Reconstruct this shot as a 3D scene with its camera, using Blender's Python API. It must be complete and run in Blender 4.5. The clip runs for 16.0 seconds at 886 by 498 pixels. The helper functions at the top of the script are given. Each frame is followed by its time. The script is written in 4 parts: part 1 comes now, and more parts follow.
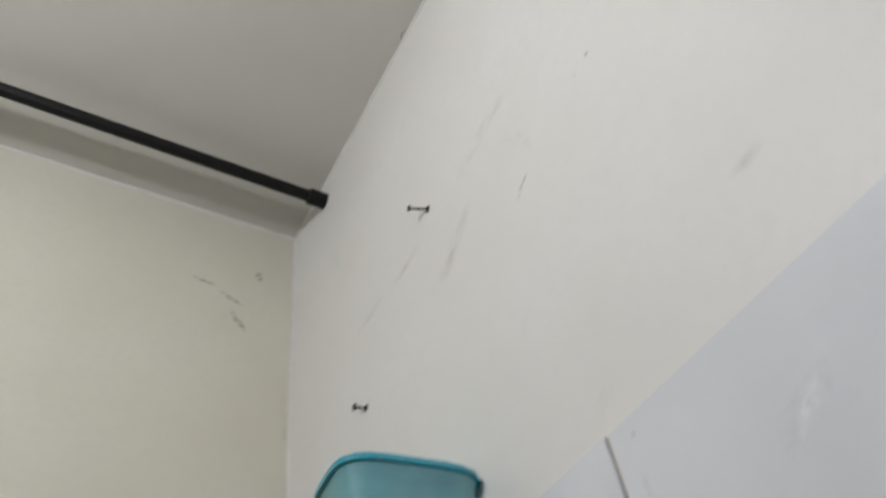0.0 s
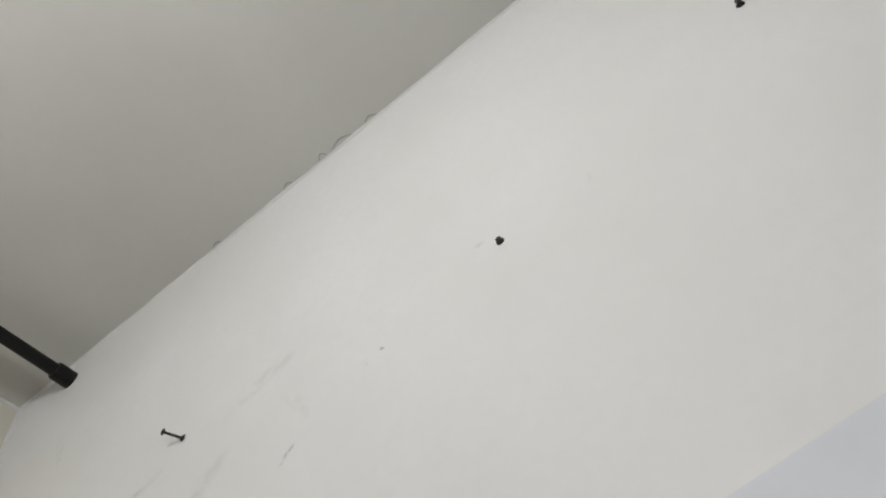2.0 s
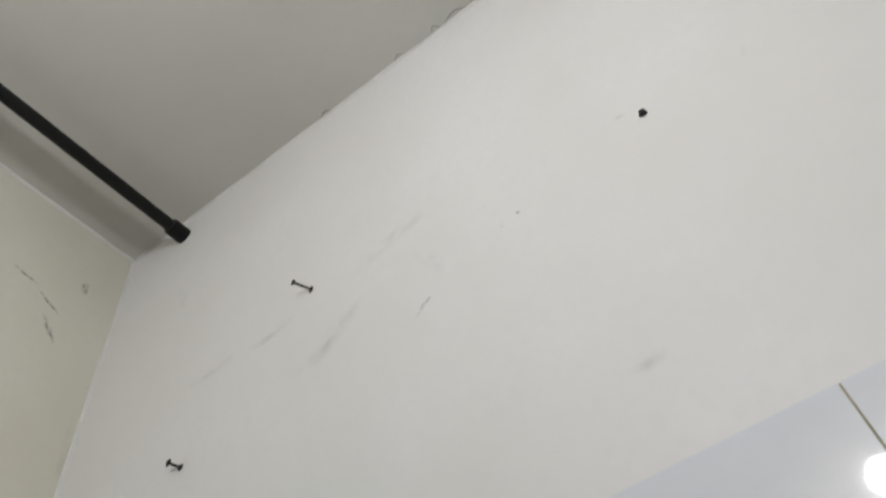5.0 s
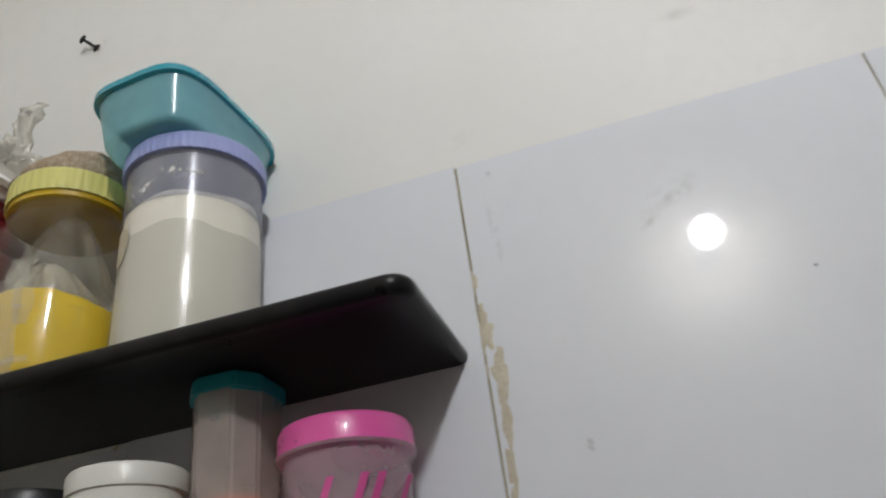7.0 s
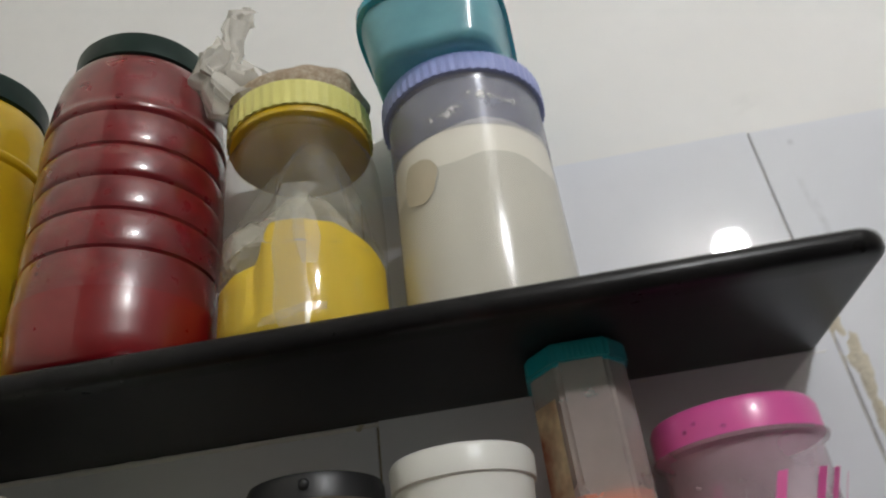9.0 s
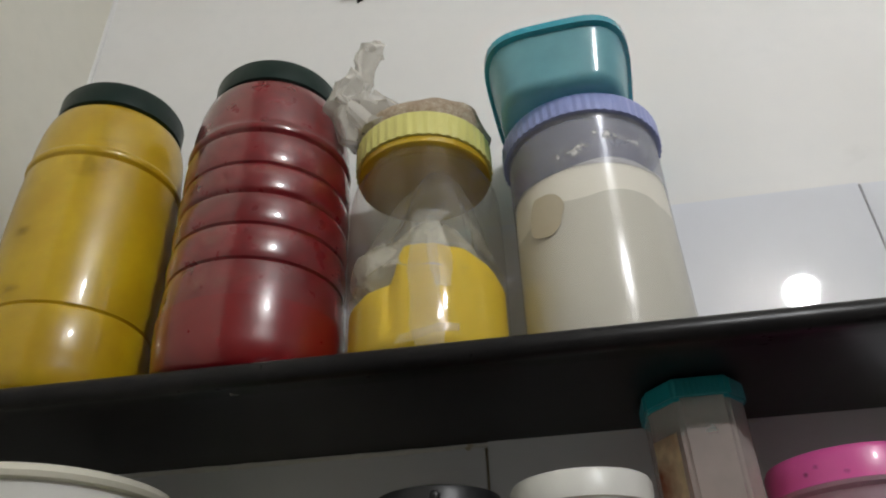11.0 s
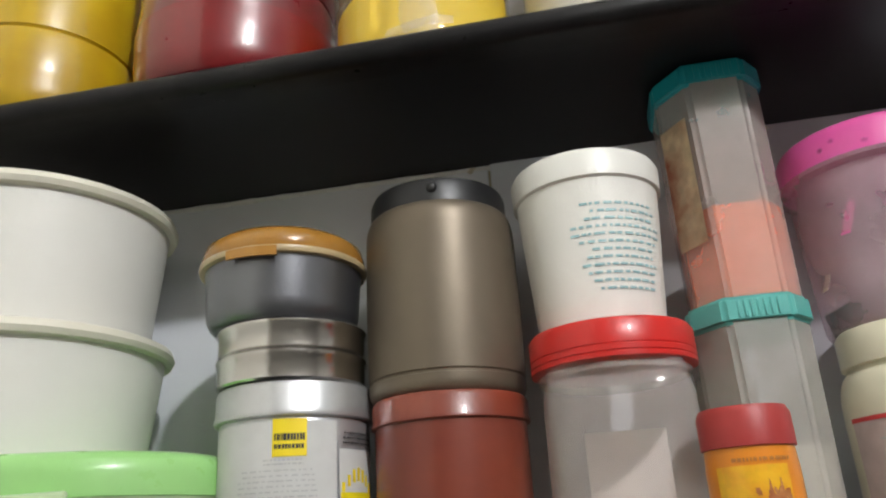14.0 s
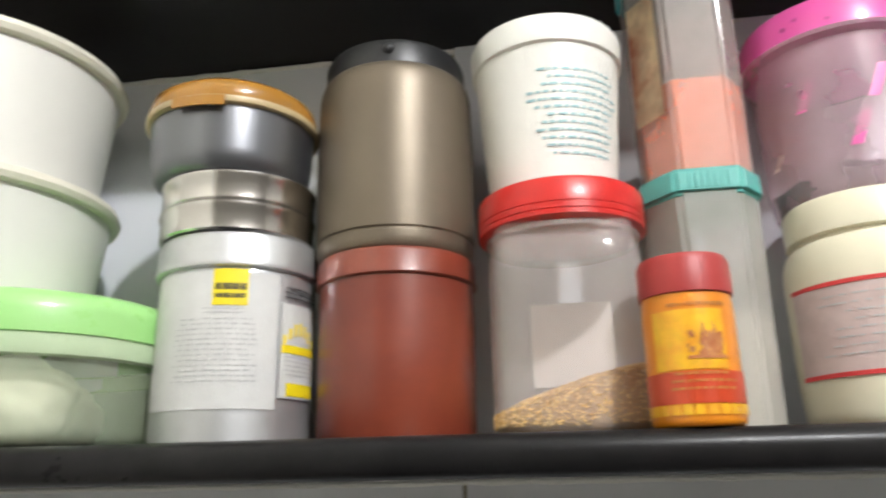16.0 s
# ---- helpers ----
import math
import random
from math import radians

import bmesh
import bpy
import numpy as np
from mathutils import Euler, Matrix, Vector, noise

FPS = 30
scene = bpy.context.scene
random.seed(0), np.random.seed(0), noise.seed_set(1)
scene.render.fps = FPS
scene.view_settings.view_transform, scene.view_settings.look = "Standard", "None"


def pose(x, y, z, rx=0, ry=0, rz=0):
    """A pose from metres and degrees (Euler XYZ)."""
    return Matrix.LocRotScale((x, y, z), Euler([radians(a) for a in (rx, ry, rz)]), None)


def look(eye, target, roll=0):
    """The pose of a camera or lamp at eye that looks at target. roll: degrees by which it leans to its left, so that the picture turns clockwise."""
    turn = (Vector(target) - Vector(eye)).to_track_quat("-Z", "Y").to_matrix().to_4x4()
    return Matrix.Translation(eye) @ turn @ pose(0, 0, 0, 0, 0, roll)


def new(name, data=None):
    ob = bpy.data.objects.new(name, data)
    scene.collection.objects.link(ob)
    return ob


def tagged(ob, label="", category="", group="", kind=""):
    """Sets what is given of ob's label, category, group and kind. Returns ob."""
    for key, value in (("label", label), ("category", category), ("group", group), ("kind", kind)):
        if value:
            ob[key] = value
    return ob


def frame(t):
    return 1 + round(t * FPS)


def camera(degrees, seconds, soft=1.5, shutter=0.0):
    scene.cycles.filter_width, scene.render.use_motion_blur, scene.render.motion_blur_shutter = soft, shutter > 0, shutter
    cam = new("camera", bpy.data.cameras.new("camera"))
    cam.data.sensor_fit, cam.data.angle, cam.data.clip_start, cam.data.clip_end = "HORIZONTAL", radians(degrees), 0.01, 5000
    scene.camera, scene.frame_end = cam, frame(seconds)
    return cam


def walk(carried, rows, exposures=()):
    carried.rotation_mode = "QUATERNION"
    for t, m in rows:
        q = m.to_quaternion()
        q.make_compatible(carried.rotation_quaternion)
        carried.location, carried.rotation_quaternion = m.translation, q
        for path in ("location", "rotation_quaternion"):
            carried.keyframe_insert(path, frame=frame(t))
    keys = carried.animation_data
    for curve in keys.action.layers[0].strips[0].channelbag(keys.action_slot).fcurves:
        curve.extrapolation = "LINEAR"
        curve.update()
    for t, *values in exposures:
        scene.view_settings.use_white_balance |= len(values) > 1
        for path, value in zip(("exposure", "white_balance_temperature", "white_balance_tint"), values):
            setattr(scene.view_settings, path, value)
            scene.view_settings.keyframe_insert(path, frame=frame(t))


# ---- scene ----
cam = camera(61.7, 16.0, soft=2.0, shutter=0.5)
PATH = [
    (0, (0.474, -0.535, 1.658), (-0.579, 0.275, 3.153), -11.0),
    (0.5, (0.483, -0.577, 1.689), (-0.295, 0.351, 3.281), -13.1),
    (1, (0.511, -0.603, 1.699), (-0.021, 0.353, 3.373), -17.5),
    (1.5, (0.546, -0.614, 1.706), (0.228, 0.37, 3.418), -22.8),
    (2, (0.549, -0.622, 1.692), (0.245, 0.376, 3.398), -23.1),
    (2.5, (0.536, -0.643, 1.699), (0.224, 0.386, 3.385), -22.2),
    (3, (0.532, -0.693, 1.693), (0.222, 0.323, 3.388), -21.7),
    (3.5, (0.509, -0.734, 1.686), (0.107, 0.281, 3.361), -18.9),
    (3.7, (0.499, -0.742, 1.687), (0.068, 0.285, 3.347), -17.7),
    (5.8, (0.29, -0.672, 1.624), (-0.298, 0.632, 3.022), -8.9),
    (6, (0.249, -0.674, 1.615), (-0.301, 0.715, 2.945), -9.2),
    (6.5, (0.184, -0.698, 1.596), (-0.128, 0.827, 2.852), -10.6),
    (7, (0.131, -0.687, 1.572), (-0.256, 0.982, 2.603), -7.9),
    (7.5, (0.04, -0.604, 1.601), (-0.295, 1.058, 2.661), -9.5),
    (8, (-0.07, -0.582, 1.626), (-0.499, 1.032, 2.726), -7.5),
    (8.5, (-0.187, -0.584, 1.634), (-0.447, 1.109, 2.667), -9.6),
    (9, (-0.285, -0.648, 1.635), (-0.407, 1.062, 2.665), -7.9),
    (9.2, (-0.308, -0.666, 1.648), (-0.331, 1.044, 2.685), -7.6),
    (11.3, (-0.35, -0.686, 1.624), (-0.598, 0.968, 2.721), -2.0),
    (11.5, (-0.351, -0.679, 1.623), (-0.587, 0.993, 2.695), -2.1),
    (12, (-0.342, -0.652, 1.608), (-0.578, 1.052, 2.628), -2.4),
    (12.5, (-0.341, -0.636, 1.593), (-0.587, 1.116, 2.525), -3.3),
    (13, (-0.353, -0.617, 1.558), (-0.624, 1.16, 2.435), -2.5),
    (13.5, (-0.355, -0.611, 1.555), (-0.64, 1.222, 2.305), -3.2),
    (14, (-0.348, -0.609, 1.542), (-0.684, 1.228, 2.26), -3.3),
    (14.5, (-0.359, -0.603, 1.528), (-0.684, 1.251, 2.204), -3.5),
    (15, (-0.365, -0.599, 1.497), (-0.759, 1.255, 2.140), -2.0),
    (15.5, (-0.365, -0.588, 1.487), (-0.763, 1.285, 2.064), -1.1),
    (16, (-0.339, -0.581, 1.488), (-0.619, 1.309, 2.077), -1.2),
]
EXPOSURES = [(0, 0.1), (3.5, 0.05), (5.8, 0.05), (6.5, 0.12), (7.5, 0.26), (8, 0.25), (8.5, 0.42), (9.2, 0.28), (11.9, 0.26), (12.5, 1.2), (13.0, 1.45), (13.5, 1.15), (14.5, 1.2), (15.0, 1.2), (15.5, 1.6), (16, 1.75)]
walk(cam, [(t, look(eye, target, roll)) for t, eye, target, roll in PATH], EXPOSURES)

# ---------------------------------------------------------------- world
world = bpy.data.worlds.new("world")
world.use_nodes = True
world.node_tree.nodes["Background"].inputs["Color"].default_value = (0.6, 0.65, 0.7, 1)
world.node_tree.nodes["Background"].inputs["Strength"].default_value = 0.05
scene.world = world

BULB = (0.49, -1.56, 2.76)
BULB_POWER = 455.0


# ---------------------------------------------------------------- materials
def rgb(c):
    return (c[0], c[1], c[2], 1.0)


def mat(name, base, rough=0.5, metal=0.0, vary=0.12, scale=12.0, fine=90.0, bump=0.05, second=None, alpha=1.0,
        coat=0.0, rough_vary=0.1, stretch=(1, 1, 1), translucent=0.0, emit=0.0, ior=1.5, sss=0.0, mottle=0.35):
    """A procedural surface: two scales of noise in colour, roughness and relief."""
    m = bpy.data.materials.new(name)
    m.use_nodes = True
    nt = m.node_tree
    p = nt.nodes["Principled BSDF"]
    co = nt.nodes.new("ShaderNodeTexCoord")
    mp = nt.nodes.new("ShaderNodeMapping")
    mp.inputs["Scale"].default_value = stretch
    nt.links.new(co.outputs["Object"], mp.inputs["Vector"])
    big = nt.nodes.new("ShaderNodeTexNoise")
    big.inputs["Scale"].default_value, big.inputs["Detail"].default_value = scale, 4
    small = nt.nodes.new("ShaderNodeTexNoise")
    small.inputs["Scale"].default_value, small.inputs["Detail"].default_value = fine, 5
    for n in (big, small):
        nt.links.new(mp.outputs["Vector"], n.inputs["Vector"])
    ramp = nt.nodes.new("ShaderNodeMapRange")
    ramp.inputs["From Min"].default_value, ramp.inputs["From Max"].default_value = 0.35, 0.7
    nt.links.new(big.outputs["Fac"], ramp.inputs["Value"])
    c2 = second or tuple(max(0.0, v * (1 - vary * 2)) for v in base)
    mix = nt.nodes.new("ShaderNodeMix")
    mix.data_type = "RGBA"
    mix.inputs["A"].default_value, mix.inputs["B"].default_value = rgb(base), rgb(c2)
    fac = nt.nodes.new("ShaderNodeMath")
    fac.operation = "MULTIPLY"
    fac.inputs[1].default_value = 1.0 if second else mottle
    nt.links.new(ramp.outputs["Result"], fac.inputs[0])
    nt.links.new(fac.outputs["Value"], mix.inputs["Factor"])
    dark = nt.nodes.new("ShaderNodeMix")
    dark.data_type = "RGBA"
    dark.inputs["B"].default_value = rgb(tuple(v * (1 - vary) for v in base))
    grain = nt.nodes.new("ShaderNodeMapRange")
    grain.inputs["From Min"].default_value, grain.inputs["From Max"].default_value = 0.45, 0.75
    grain.inputs["To Max"].default_value = 0.6
    nt.links.new(small.outputs["Fac"], grain.inputs["Value"])
    nt.links.new(mix.outputs["Result"], dark.inputs["A"])
    nt.links.new(grain.outputs["Result"], dark.inputs["Factor"])
    nt.links.new(dark.outputs["Result"], p.inputs["Base Color"])
    rr = nt.nodes.new("ShaderNodeMapRange")
    rr.inputs["To Min"].default_value = max(0.02, rough - rough_vary)
    rr.inputs["To Max"].default_value = min(1.0, rough + rough_vary)
    nt.links.new(small.outputs["Fac"], rr.inputs["Value"])
    nt.links.new(rr.outputs["Result"], p.inputs["Roughness"])
    p.inputs["Metallic"].default_value = metal
    p.inputs["IOR"].default_value = ior
    p.inputs["Coat Weight"].default_value = coat
    p.inputs["Coat Roughness"].default_value = 0.08
    p.inputs["Alpha"].default_value = alpha
    if sss:
        p.inputs["Subsurface Weight"].default_value = sss
        p.inputs["Subsurface Radius"].default_value = (0.01, 0.008, 0.006)
    if emit:
        p.inputs["Emission Color"].default_value = rgb(base)
        p.inputs["Emission Strength"].default_value = emit
    if bump:
        b = nt.nodes.new("ShaderNodeBump")
        b.inputs["Strength"].default_value, b.inputs["Distance"].default_value = bump, 0.002
        nt.links.new(small.outputs["Fac"], b.inputs["Height"])
        nt.links.new(b.outputs["Normal"], p.inputs["Normal"])
    return m


def clear_mat(name, tint, haze_colour, haze, rough=0.06, gloss_rough=0.1, spread=0.35):
    """Thin see-through plastic: tinted clear film, a milky share, and a glossy skin."""
    m = bpy.data.materials.new(name)
    m.use_nodes = True
    nt = m.node_tree
    out = nt.nodes["Material Output"]
    p = nt.nodes["Principled BSDF"]
    p.inputs["Base Color"].default_value, p.inputs["Roughness"].default_value = rgb(haze_colour), 0.6
    co = nt.nodes.new("ShaderNodeTexCoord")
    n = nt.nodes.new("ShaderNodeTexNoise")
    n.inputs["Scale"].default_value, n.inputs["Detail"].default_value = 18, 6
    nt.links.new(co.outputs["Object"], n.inputs["Vector"])
    amount = nt.nodes.new("ShaderNodeMapRange")
    amount.inputs["From Min"].default_value, amount.inputs["From Max"].default_value = 0.3, 0.75
    amount.inputs["To Min"].default_value, amount.inputs["To Max"].default_value = haze * (1 - spread), haze * (1 + spread)
    nt.links.new(n.outputs["Fac"], amount.inputs["Value"])
    tr = nt.nodes.new("ShaderNodeBsdfTransparent")
    tr.inputs["Color"].default_value = rgb(tint)
    milky = nt.nodes.new("ShaderNodeMixShader")
    nt.links.new(amount.outputs["Result"], milky.inputs[0])
    nt.links.new(tr.outputs[0], milky.inputs[1])
    nt.links.new(p.outputs[0], milky.inputs[2])
    gl = nt.nodes.new("ShaderNodeBsdfGlossy")
    gl.inputs["Roughness"].default_value = gloss_rough
    lw = nt.nodes.new("ShaderNodeLayerWeight")
    power = nt.nodes.new("ShaderNodeMath")
    power.operation, power.inputs[1].default_value = "POWER", 3.0
    nt.links.new(lw.outputs["Facing"], power.inputs[0])
    share = nt.nodes.new("ShaderNodeMath")
    share.operation, share.inputs[1].default_value, share.inputs[2].default_value = "MULTIPLY_ADD", 0.35, 0.035
    nt.links.new(power.outputs[0], share.inputs[0])
    skin = nt.nodes.new("ShaderNodeMixShader")
    nt.links.new(share.outputs[0], skin.inputs[0])
    nt.links.new(milky.outputs[0], skin.inputs[1])
    nt.links.new(gl.outputs[0], skin.inputs[2])
    nt.links.new(skin.outputs[0], out.inputs["Surface"])
    return m


def scuff_mat(name, colour, density, scale=60.0):
    """A thin smear of dirt, dust or painted glare with ragged, fading edges."""
    m = bpy.data.materials.new(name)
    m.use_nodes = True
    nt = m.node_tree
    p = nt.nodes["Principled BSDF"]
    p.inputs["Base Color"].default_value, p.inputs["Roughness"].default_value = rgb(colour), 0.9
    co = nt.nodes.new("ShaderNodeTexCoord")
    n = nt.nodes.new("ShaderNodeTexNoise")
    n.inputs["Scale"].default_value, n.inputs["Detail"].default_value = scale, 5
    nt.links.new(co.outputs["Object"], n.inputs["Vector"])
    uv = nt.nodes.new("ShaderNodeUVMap")
    grad = nt.nodes.new("ShaderNodeVectorMath")
    grad.operation = "DISTANCE"
    grad.inputs[1].default_value = (0.5, 0.5, 0)
    nt.links.new(uv.outputs["UV"], grad.inputs[0])
    fade = nt.nodes.new("ShaderNodeMapRange")
    fade.inputs["From Min"].default_value, fade.inputs["From Max"].default_value = 0.5, 0.05
    nt.links.new(grad.outputs["Value"], fade.inputs["Value"])
    cut = nt.nodes.new("ShaderNodeMapRange")
    cut.inputs["From Min"].default_value, cut.inputs["From Max"].default_value = 0.4, 0.68
    nt.links.new(n.outputs["Fac"], cut.inputs["Value"])
    mul = nt.nodes.new("ShaderNodeMath")
    mul.operation = "MULTIPLY"
    nt.links.new(fade.outputs["Result"], mul.inputs[0])
    nt.links.new(cut.outputs["Result"], mul.inputs[1])
    mul2 = nt.nodes.new("ShaderNodeMath")
    mul2.operation = "MULTIPLY"
    mul2.inputs[1].default_value = density
    nt.links.new(mul.outputs["Value"], mul2.inputs[0])
    nt.links.new(mul2.outputs["Value"], p.inputs["Alpha"])
    return m


PAINT = mat("wall_paint", (0.76, 0.755, 0.745), 0.55, vary=0.05, scale=2.2, fine=45, bump=0.12, second=(0.715, 0.70, 0.67))
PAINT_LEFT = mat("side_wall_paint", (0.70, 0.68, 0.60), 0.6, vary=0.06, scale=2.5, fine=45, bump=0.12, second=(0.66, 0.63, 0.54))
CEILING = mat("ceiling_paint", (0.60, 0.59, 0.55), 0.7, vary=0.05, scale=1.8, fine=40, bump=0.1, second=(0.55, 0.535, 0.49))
CAULK = mat("caulk", (0.75, 0.74, 0.72), 0.6, vary=0.12, scale=30, fine=200, bump=0.2)
TILE = mat("glazed_tile", (0.72, 0.735, 0.78), 0.03, vary=0.03, scale=3, fine=30, bump=0.004, rough_vary=0.01, second=(0.71, 0.72, 0.755))
GROUT = mat("dirty_grout", (0.42, 0.38, 0.27), 0.9, vary=0.4, scale=25, fine=160, bump=0.5, second=(0.25, 0.21, 0.13))
PLASTER = mat("smeared_plaster", (0.60, 0.55, 0.44), 0.85, vary=0.3, scale=40, fine=220, bump=0.7, second=(0.48, 0.43, 0.32))
SLAB = mat("black_stone", (0.010, 0.009, 0.011), 0.30, ior=1.3, vary=0.0, scale=5, fine=20, bump=0.0, rough_vary=0.03, second=(0.013, 0.012, 0.013))
SLAB_EDGE = mat("black_stone_edge", (0.010, 0.0095, 0.010), 0.30, ior=1.27, vary=0.3, scale=14, fine=60, bump=0.015, rough_vary=0.07, second=(0.018, 0.017, 0.017))
BLACK_IRON = mat("black_iron", (0.005, 0.005, 0.005), 0.5, ior=1.35, vary=0.2, bump=0.1)
NAIL = mat("nail_iron", (0.012, 0.011, 0.01), 0.55, metal=0.3, vary=0.4, bump=0.3)
# Unseen floor and rear walls: kept dark to cut bounce and deepen shade.
FLOOR = mat("unseen_floor", (0.09, 0.085, 0.08), 0.4, vary=0.1)
PAINT_UNSEEN = mat("unseen_wall_dark", (0.30, 0.28, 0.25), 0.6, vary=0.1, scale=3)
DIRT = scuff_mat("scuff_grey", (0.44, 0.39, 0.29), 0.19, 26.0)
CRACK_SHADE = mat("crack_shadow", (0.25, 0.235, 0.2), 0.9, vary=0.2)
DIRT_DARK = scuff_mat("scuff_dark", (0.06, 0.055, 0.05), 0.95, 90)


# ---------------------------------------------------------------- building helpers
def link_mesh(name, bm, material, parent=None, label="", smooth=40.0):
    me = bpy.data.meshes.new(name)
    bmesh.ops.recalc_face_normals(bm, faces=bm.faces[:])
    bm.to_mesh(me)
    bm.free()
    me.materials.append(material)
    if smooth:
        for f in me.polygons:
            f.use_smooth = True
        me.set_sharp_from_angle(angle=radians(smooth))
    ob = new(name, me)
    if parent:
        ob.parent = parent
    if label:
        ob["label"] = label
    return ob


def part(name, bm, material, parent, label="", smooth=40.0):
    """Links a bmesh, given in the thing's own space, as one mesh under a thing or part."""
    return link_mesh(name, bm, material, parent, label, smooth)


def thing(name, x, y, z, label, category, group="", rz=0.0, size=1.0, tall=None):
    ob = new(name)
    ob.empty_display_size = 0.03
    ob.matrix_basis = pose(x, y, z, 0, 0, rz) @ Matrix.Diagonal((size, size, tall or size, 1))
    return tagged(ob, label, category, group)


def lathe(profile, n=56, square=2.0, sx=1.0, sy=1.0):
    """Turns a closed list of (radius, height) about z; square above 2 makes the plan a rounded square."""
    bm = bmesh.new()
    rings = []
    for r, h in profile:
        if r < 1e-5:
            rings.append([bm.verts.new((0, 0, h))])
            continue
        ring = []
        for k in range(n):
            a = 2 * math.pi * k / n
            c, s = math.cos(a), math.sin(a)
            q = (abs(c) ** square + abs(s) ** square) ** (-1 / square)
            ring.append(bm.verts.new((r * q * c * sx, r * q * s * sy, h)))
        rings.append(ring)
    for a, b in zip(rings, rings[1:]):
        for k in range(n):
            j = (k + 1) % n
            if len(a) == 1 and len(b) == 1:
                continue
            if len(a) == 1:
                bm.faces.new((a[0], b[k], b[j]))
            elif len(b) == 1:
                bm.faces.new((a[k], b[0], a[j]))
            else:
                bm.faces.new((a[k], b[k], b[j], a[j]))
    return bm


def arc(r0, z0, r1, z1, steps=5, bulge=1):
    """Points of a quarter round from (r0, z0) to (r1, z1)."""
    out = []
    for k in range(steps + 1):
        a = math.pi / 2 * k / steps
        if bulge > 0:
            out.append((r0 + (r1 - r0) * math.sin(a), z0 + (z1 - z0) * (1 - math.cos(a))))
        else:
            out.append((r0 + (r1 - r0) * (1 - math.cos(a)), z0 + (z1 - z0) * math.sin(a)))
    return out


def solid(outer):
    return [(0.0, outer[0][1])] + outer + [(0.0, outer[-1][1])]


def ribbed_lid(r, z0, z1, ribs, depth=0.0012, lip=0.0):
    """A screw cap with ribs round its side, open below."""
    bm = bmesh.new()
    n = ribs * 4
    prof = [(r - 0.006, z0), (r, z0), (r, z1 - 0.003), (r - 0.0015, z1 - 0.0008), (r - 0.004, z1), (r * 0.55, z1 + lip), (0, z1 + lip)]
    rings = []
    for i, (q, h) in enumerate(prof):
        if q == 0:
            rings.append([bm.verts.new((0, 0, h))])
            continue
        ring = []
        for k in range(n):
            a = 2 * math.pi * k / n
            d = depth if (k % 4 in (0, 1) and i in (1, 2)) else 0
            ring.append(bm.verts.new(((q - d) * math.cos(a), (q - d) * math.sin(a), h)))
        rings.append(ring)
    for a, b in zip(rings, rings[1:]):
        for k in range(n):
            j = (k + 1) % n
            if len(b) == 1:
                bm.faces.new((a[k], a[j], b[0]))
            else:
                bm.faces.new((a[k], a[j], b[j], b[k]))
    return bm


def box(x0, x1, y0, y1, z0, z1, bevel=0.0, seg=2):
    bm = bmesh.new()
    bmesh.ops.create_cube(bm, size=1)
    for v in bm.verts:
        v.co = ((x0 + x1) / 2 + v.co.x * (x1 - x0), (y0 + y1) / 2 + v.co.y * (y1 - y0), (z0 + z1) / 2 + v.co.z * (z1 - z0))
    if bevel:
        bmesh.ops.bevel(bm, geom=bm.edges[:], offset=bevel, segments=seg, profile=0.5, affect="EDGES")
    return bm


def tube(points, r, n=12):
    """A closed round bar along a line of points."""
    bm = bmesh.new()
    rings = []
    pts = [Vector(p) for p in points]
    for k, p in enumerate(pts):
        d = (pts[min(k + 1, len(pts) - 1)] - pts[max(k - 1, 0)]).normalized()
        s = d.orthogonal().normalized()
        u = d.cross(s)
        rr = r[k] if isinstance(r, (list, tuple)) else r
        rings.append([bm.verts.new(p + rr * (math.cos(2 * math.pi * i / n) * s + math.sin(2 * math.pi * i / n) * u)) for i in range(n)])
    for a, b in zip(rings, rings[1:]):
        best = min(range(n), key=lambda o: (a[0].co - b[o].co).length)
        for i in range(n):
            j = (i + 1) % n
            bm.faces.new((a[i], a[j], b[(j + best) % n], b[(i + best) % n]))
    bm.faces.new(rings[0])
    bm.faces.new(rings[-1][::-1])
    return bm


def wrap(bm, a0, a1, z0, z1, r0, r1=None, off=0.0006, thick=0.0003, seg=16):
    """A thin label wrapped on a round side from angle a0 to a1 (degrees, 0 faces the room); r0 at z0, r1 at z1."""
    r1 = r0 if r1 is None else r1
    grid = []
    for d in (off, off + thick):
        rows = []
        for z, r in ((z0, r0), (z1, r1)):
            rows.append([bm.verts.new(((r + d) * math.sin(radians(a0 + (a1 - a0) * k / seg)), -(r + d) * math.cos(radians(a0 + (a1 - a0) * k / seg)), z)) for k in range(seg + 1)])
        grid.append(rows)
    for k in range(seg):
        bm.faces.new((grid[1][0][k], grid[1][0][k + 1], grid[1][1][k + 1], grid[1][1][k]))
        bm.faces.new((grid[0][0][k], grid[0][1][k], grid[0][1][k + 1], grid[0][0][k + 1]))
        bm.faces.new((grid[0][0][k], grid[0][0][k + 1], grid[1][0][k + 1], grid[1][0][k]))
        bm.faces.new((grid[0][1][k], grid[1][1][k], grid[1][1][k + 1], grid[0][1][k + 1]))
    for k in (0, seg):
        bm.faces.new((grid[0][0][k], grid[1][0][k], grid[1][1][k], grid[0][1][k]))


def wrapped(a0, a1, z0, z1, r0, r1=None, off=0.0006, thick=0.0003, seg=16):
    bm = bmesh.new()
    wrap(bm, a0, a1, z0, z1, r0, r1, off, thick, seg)
    return bm


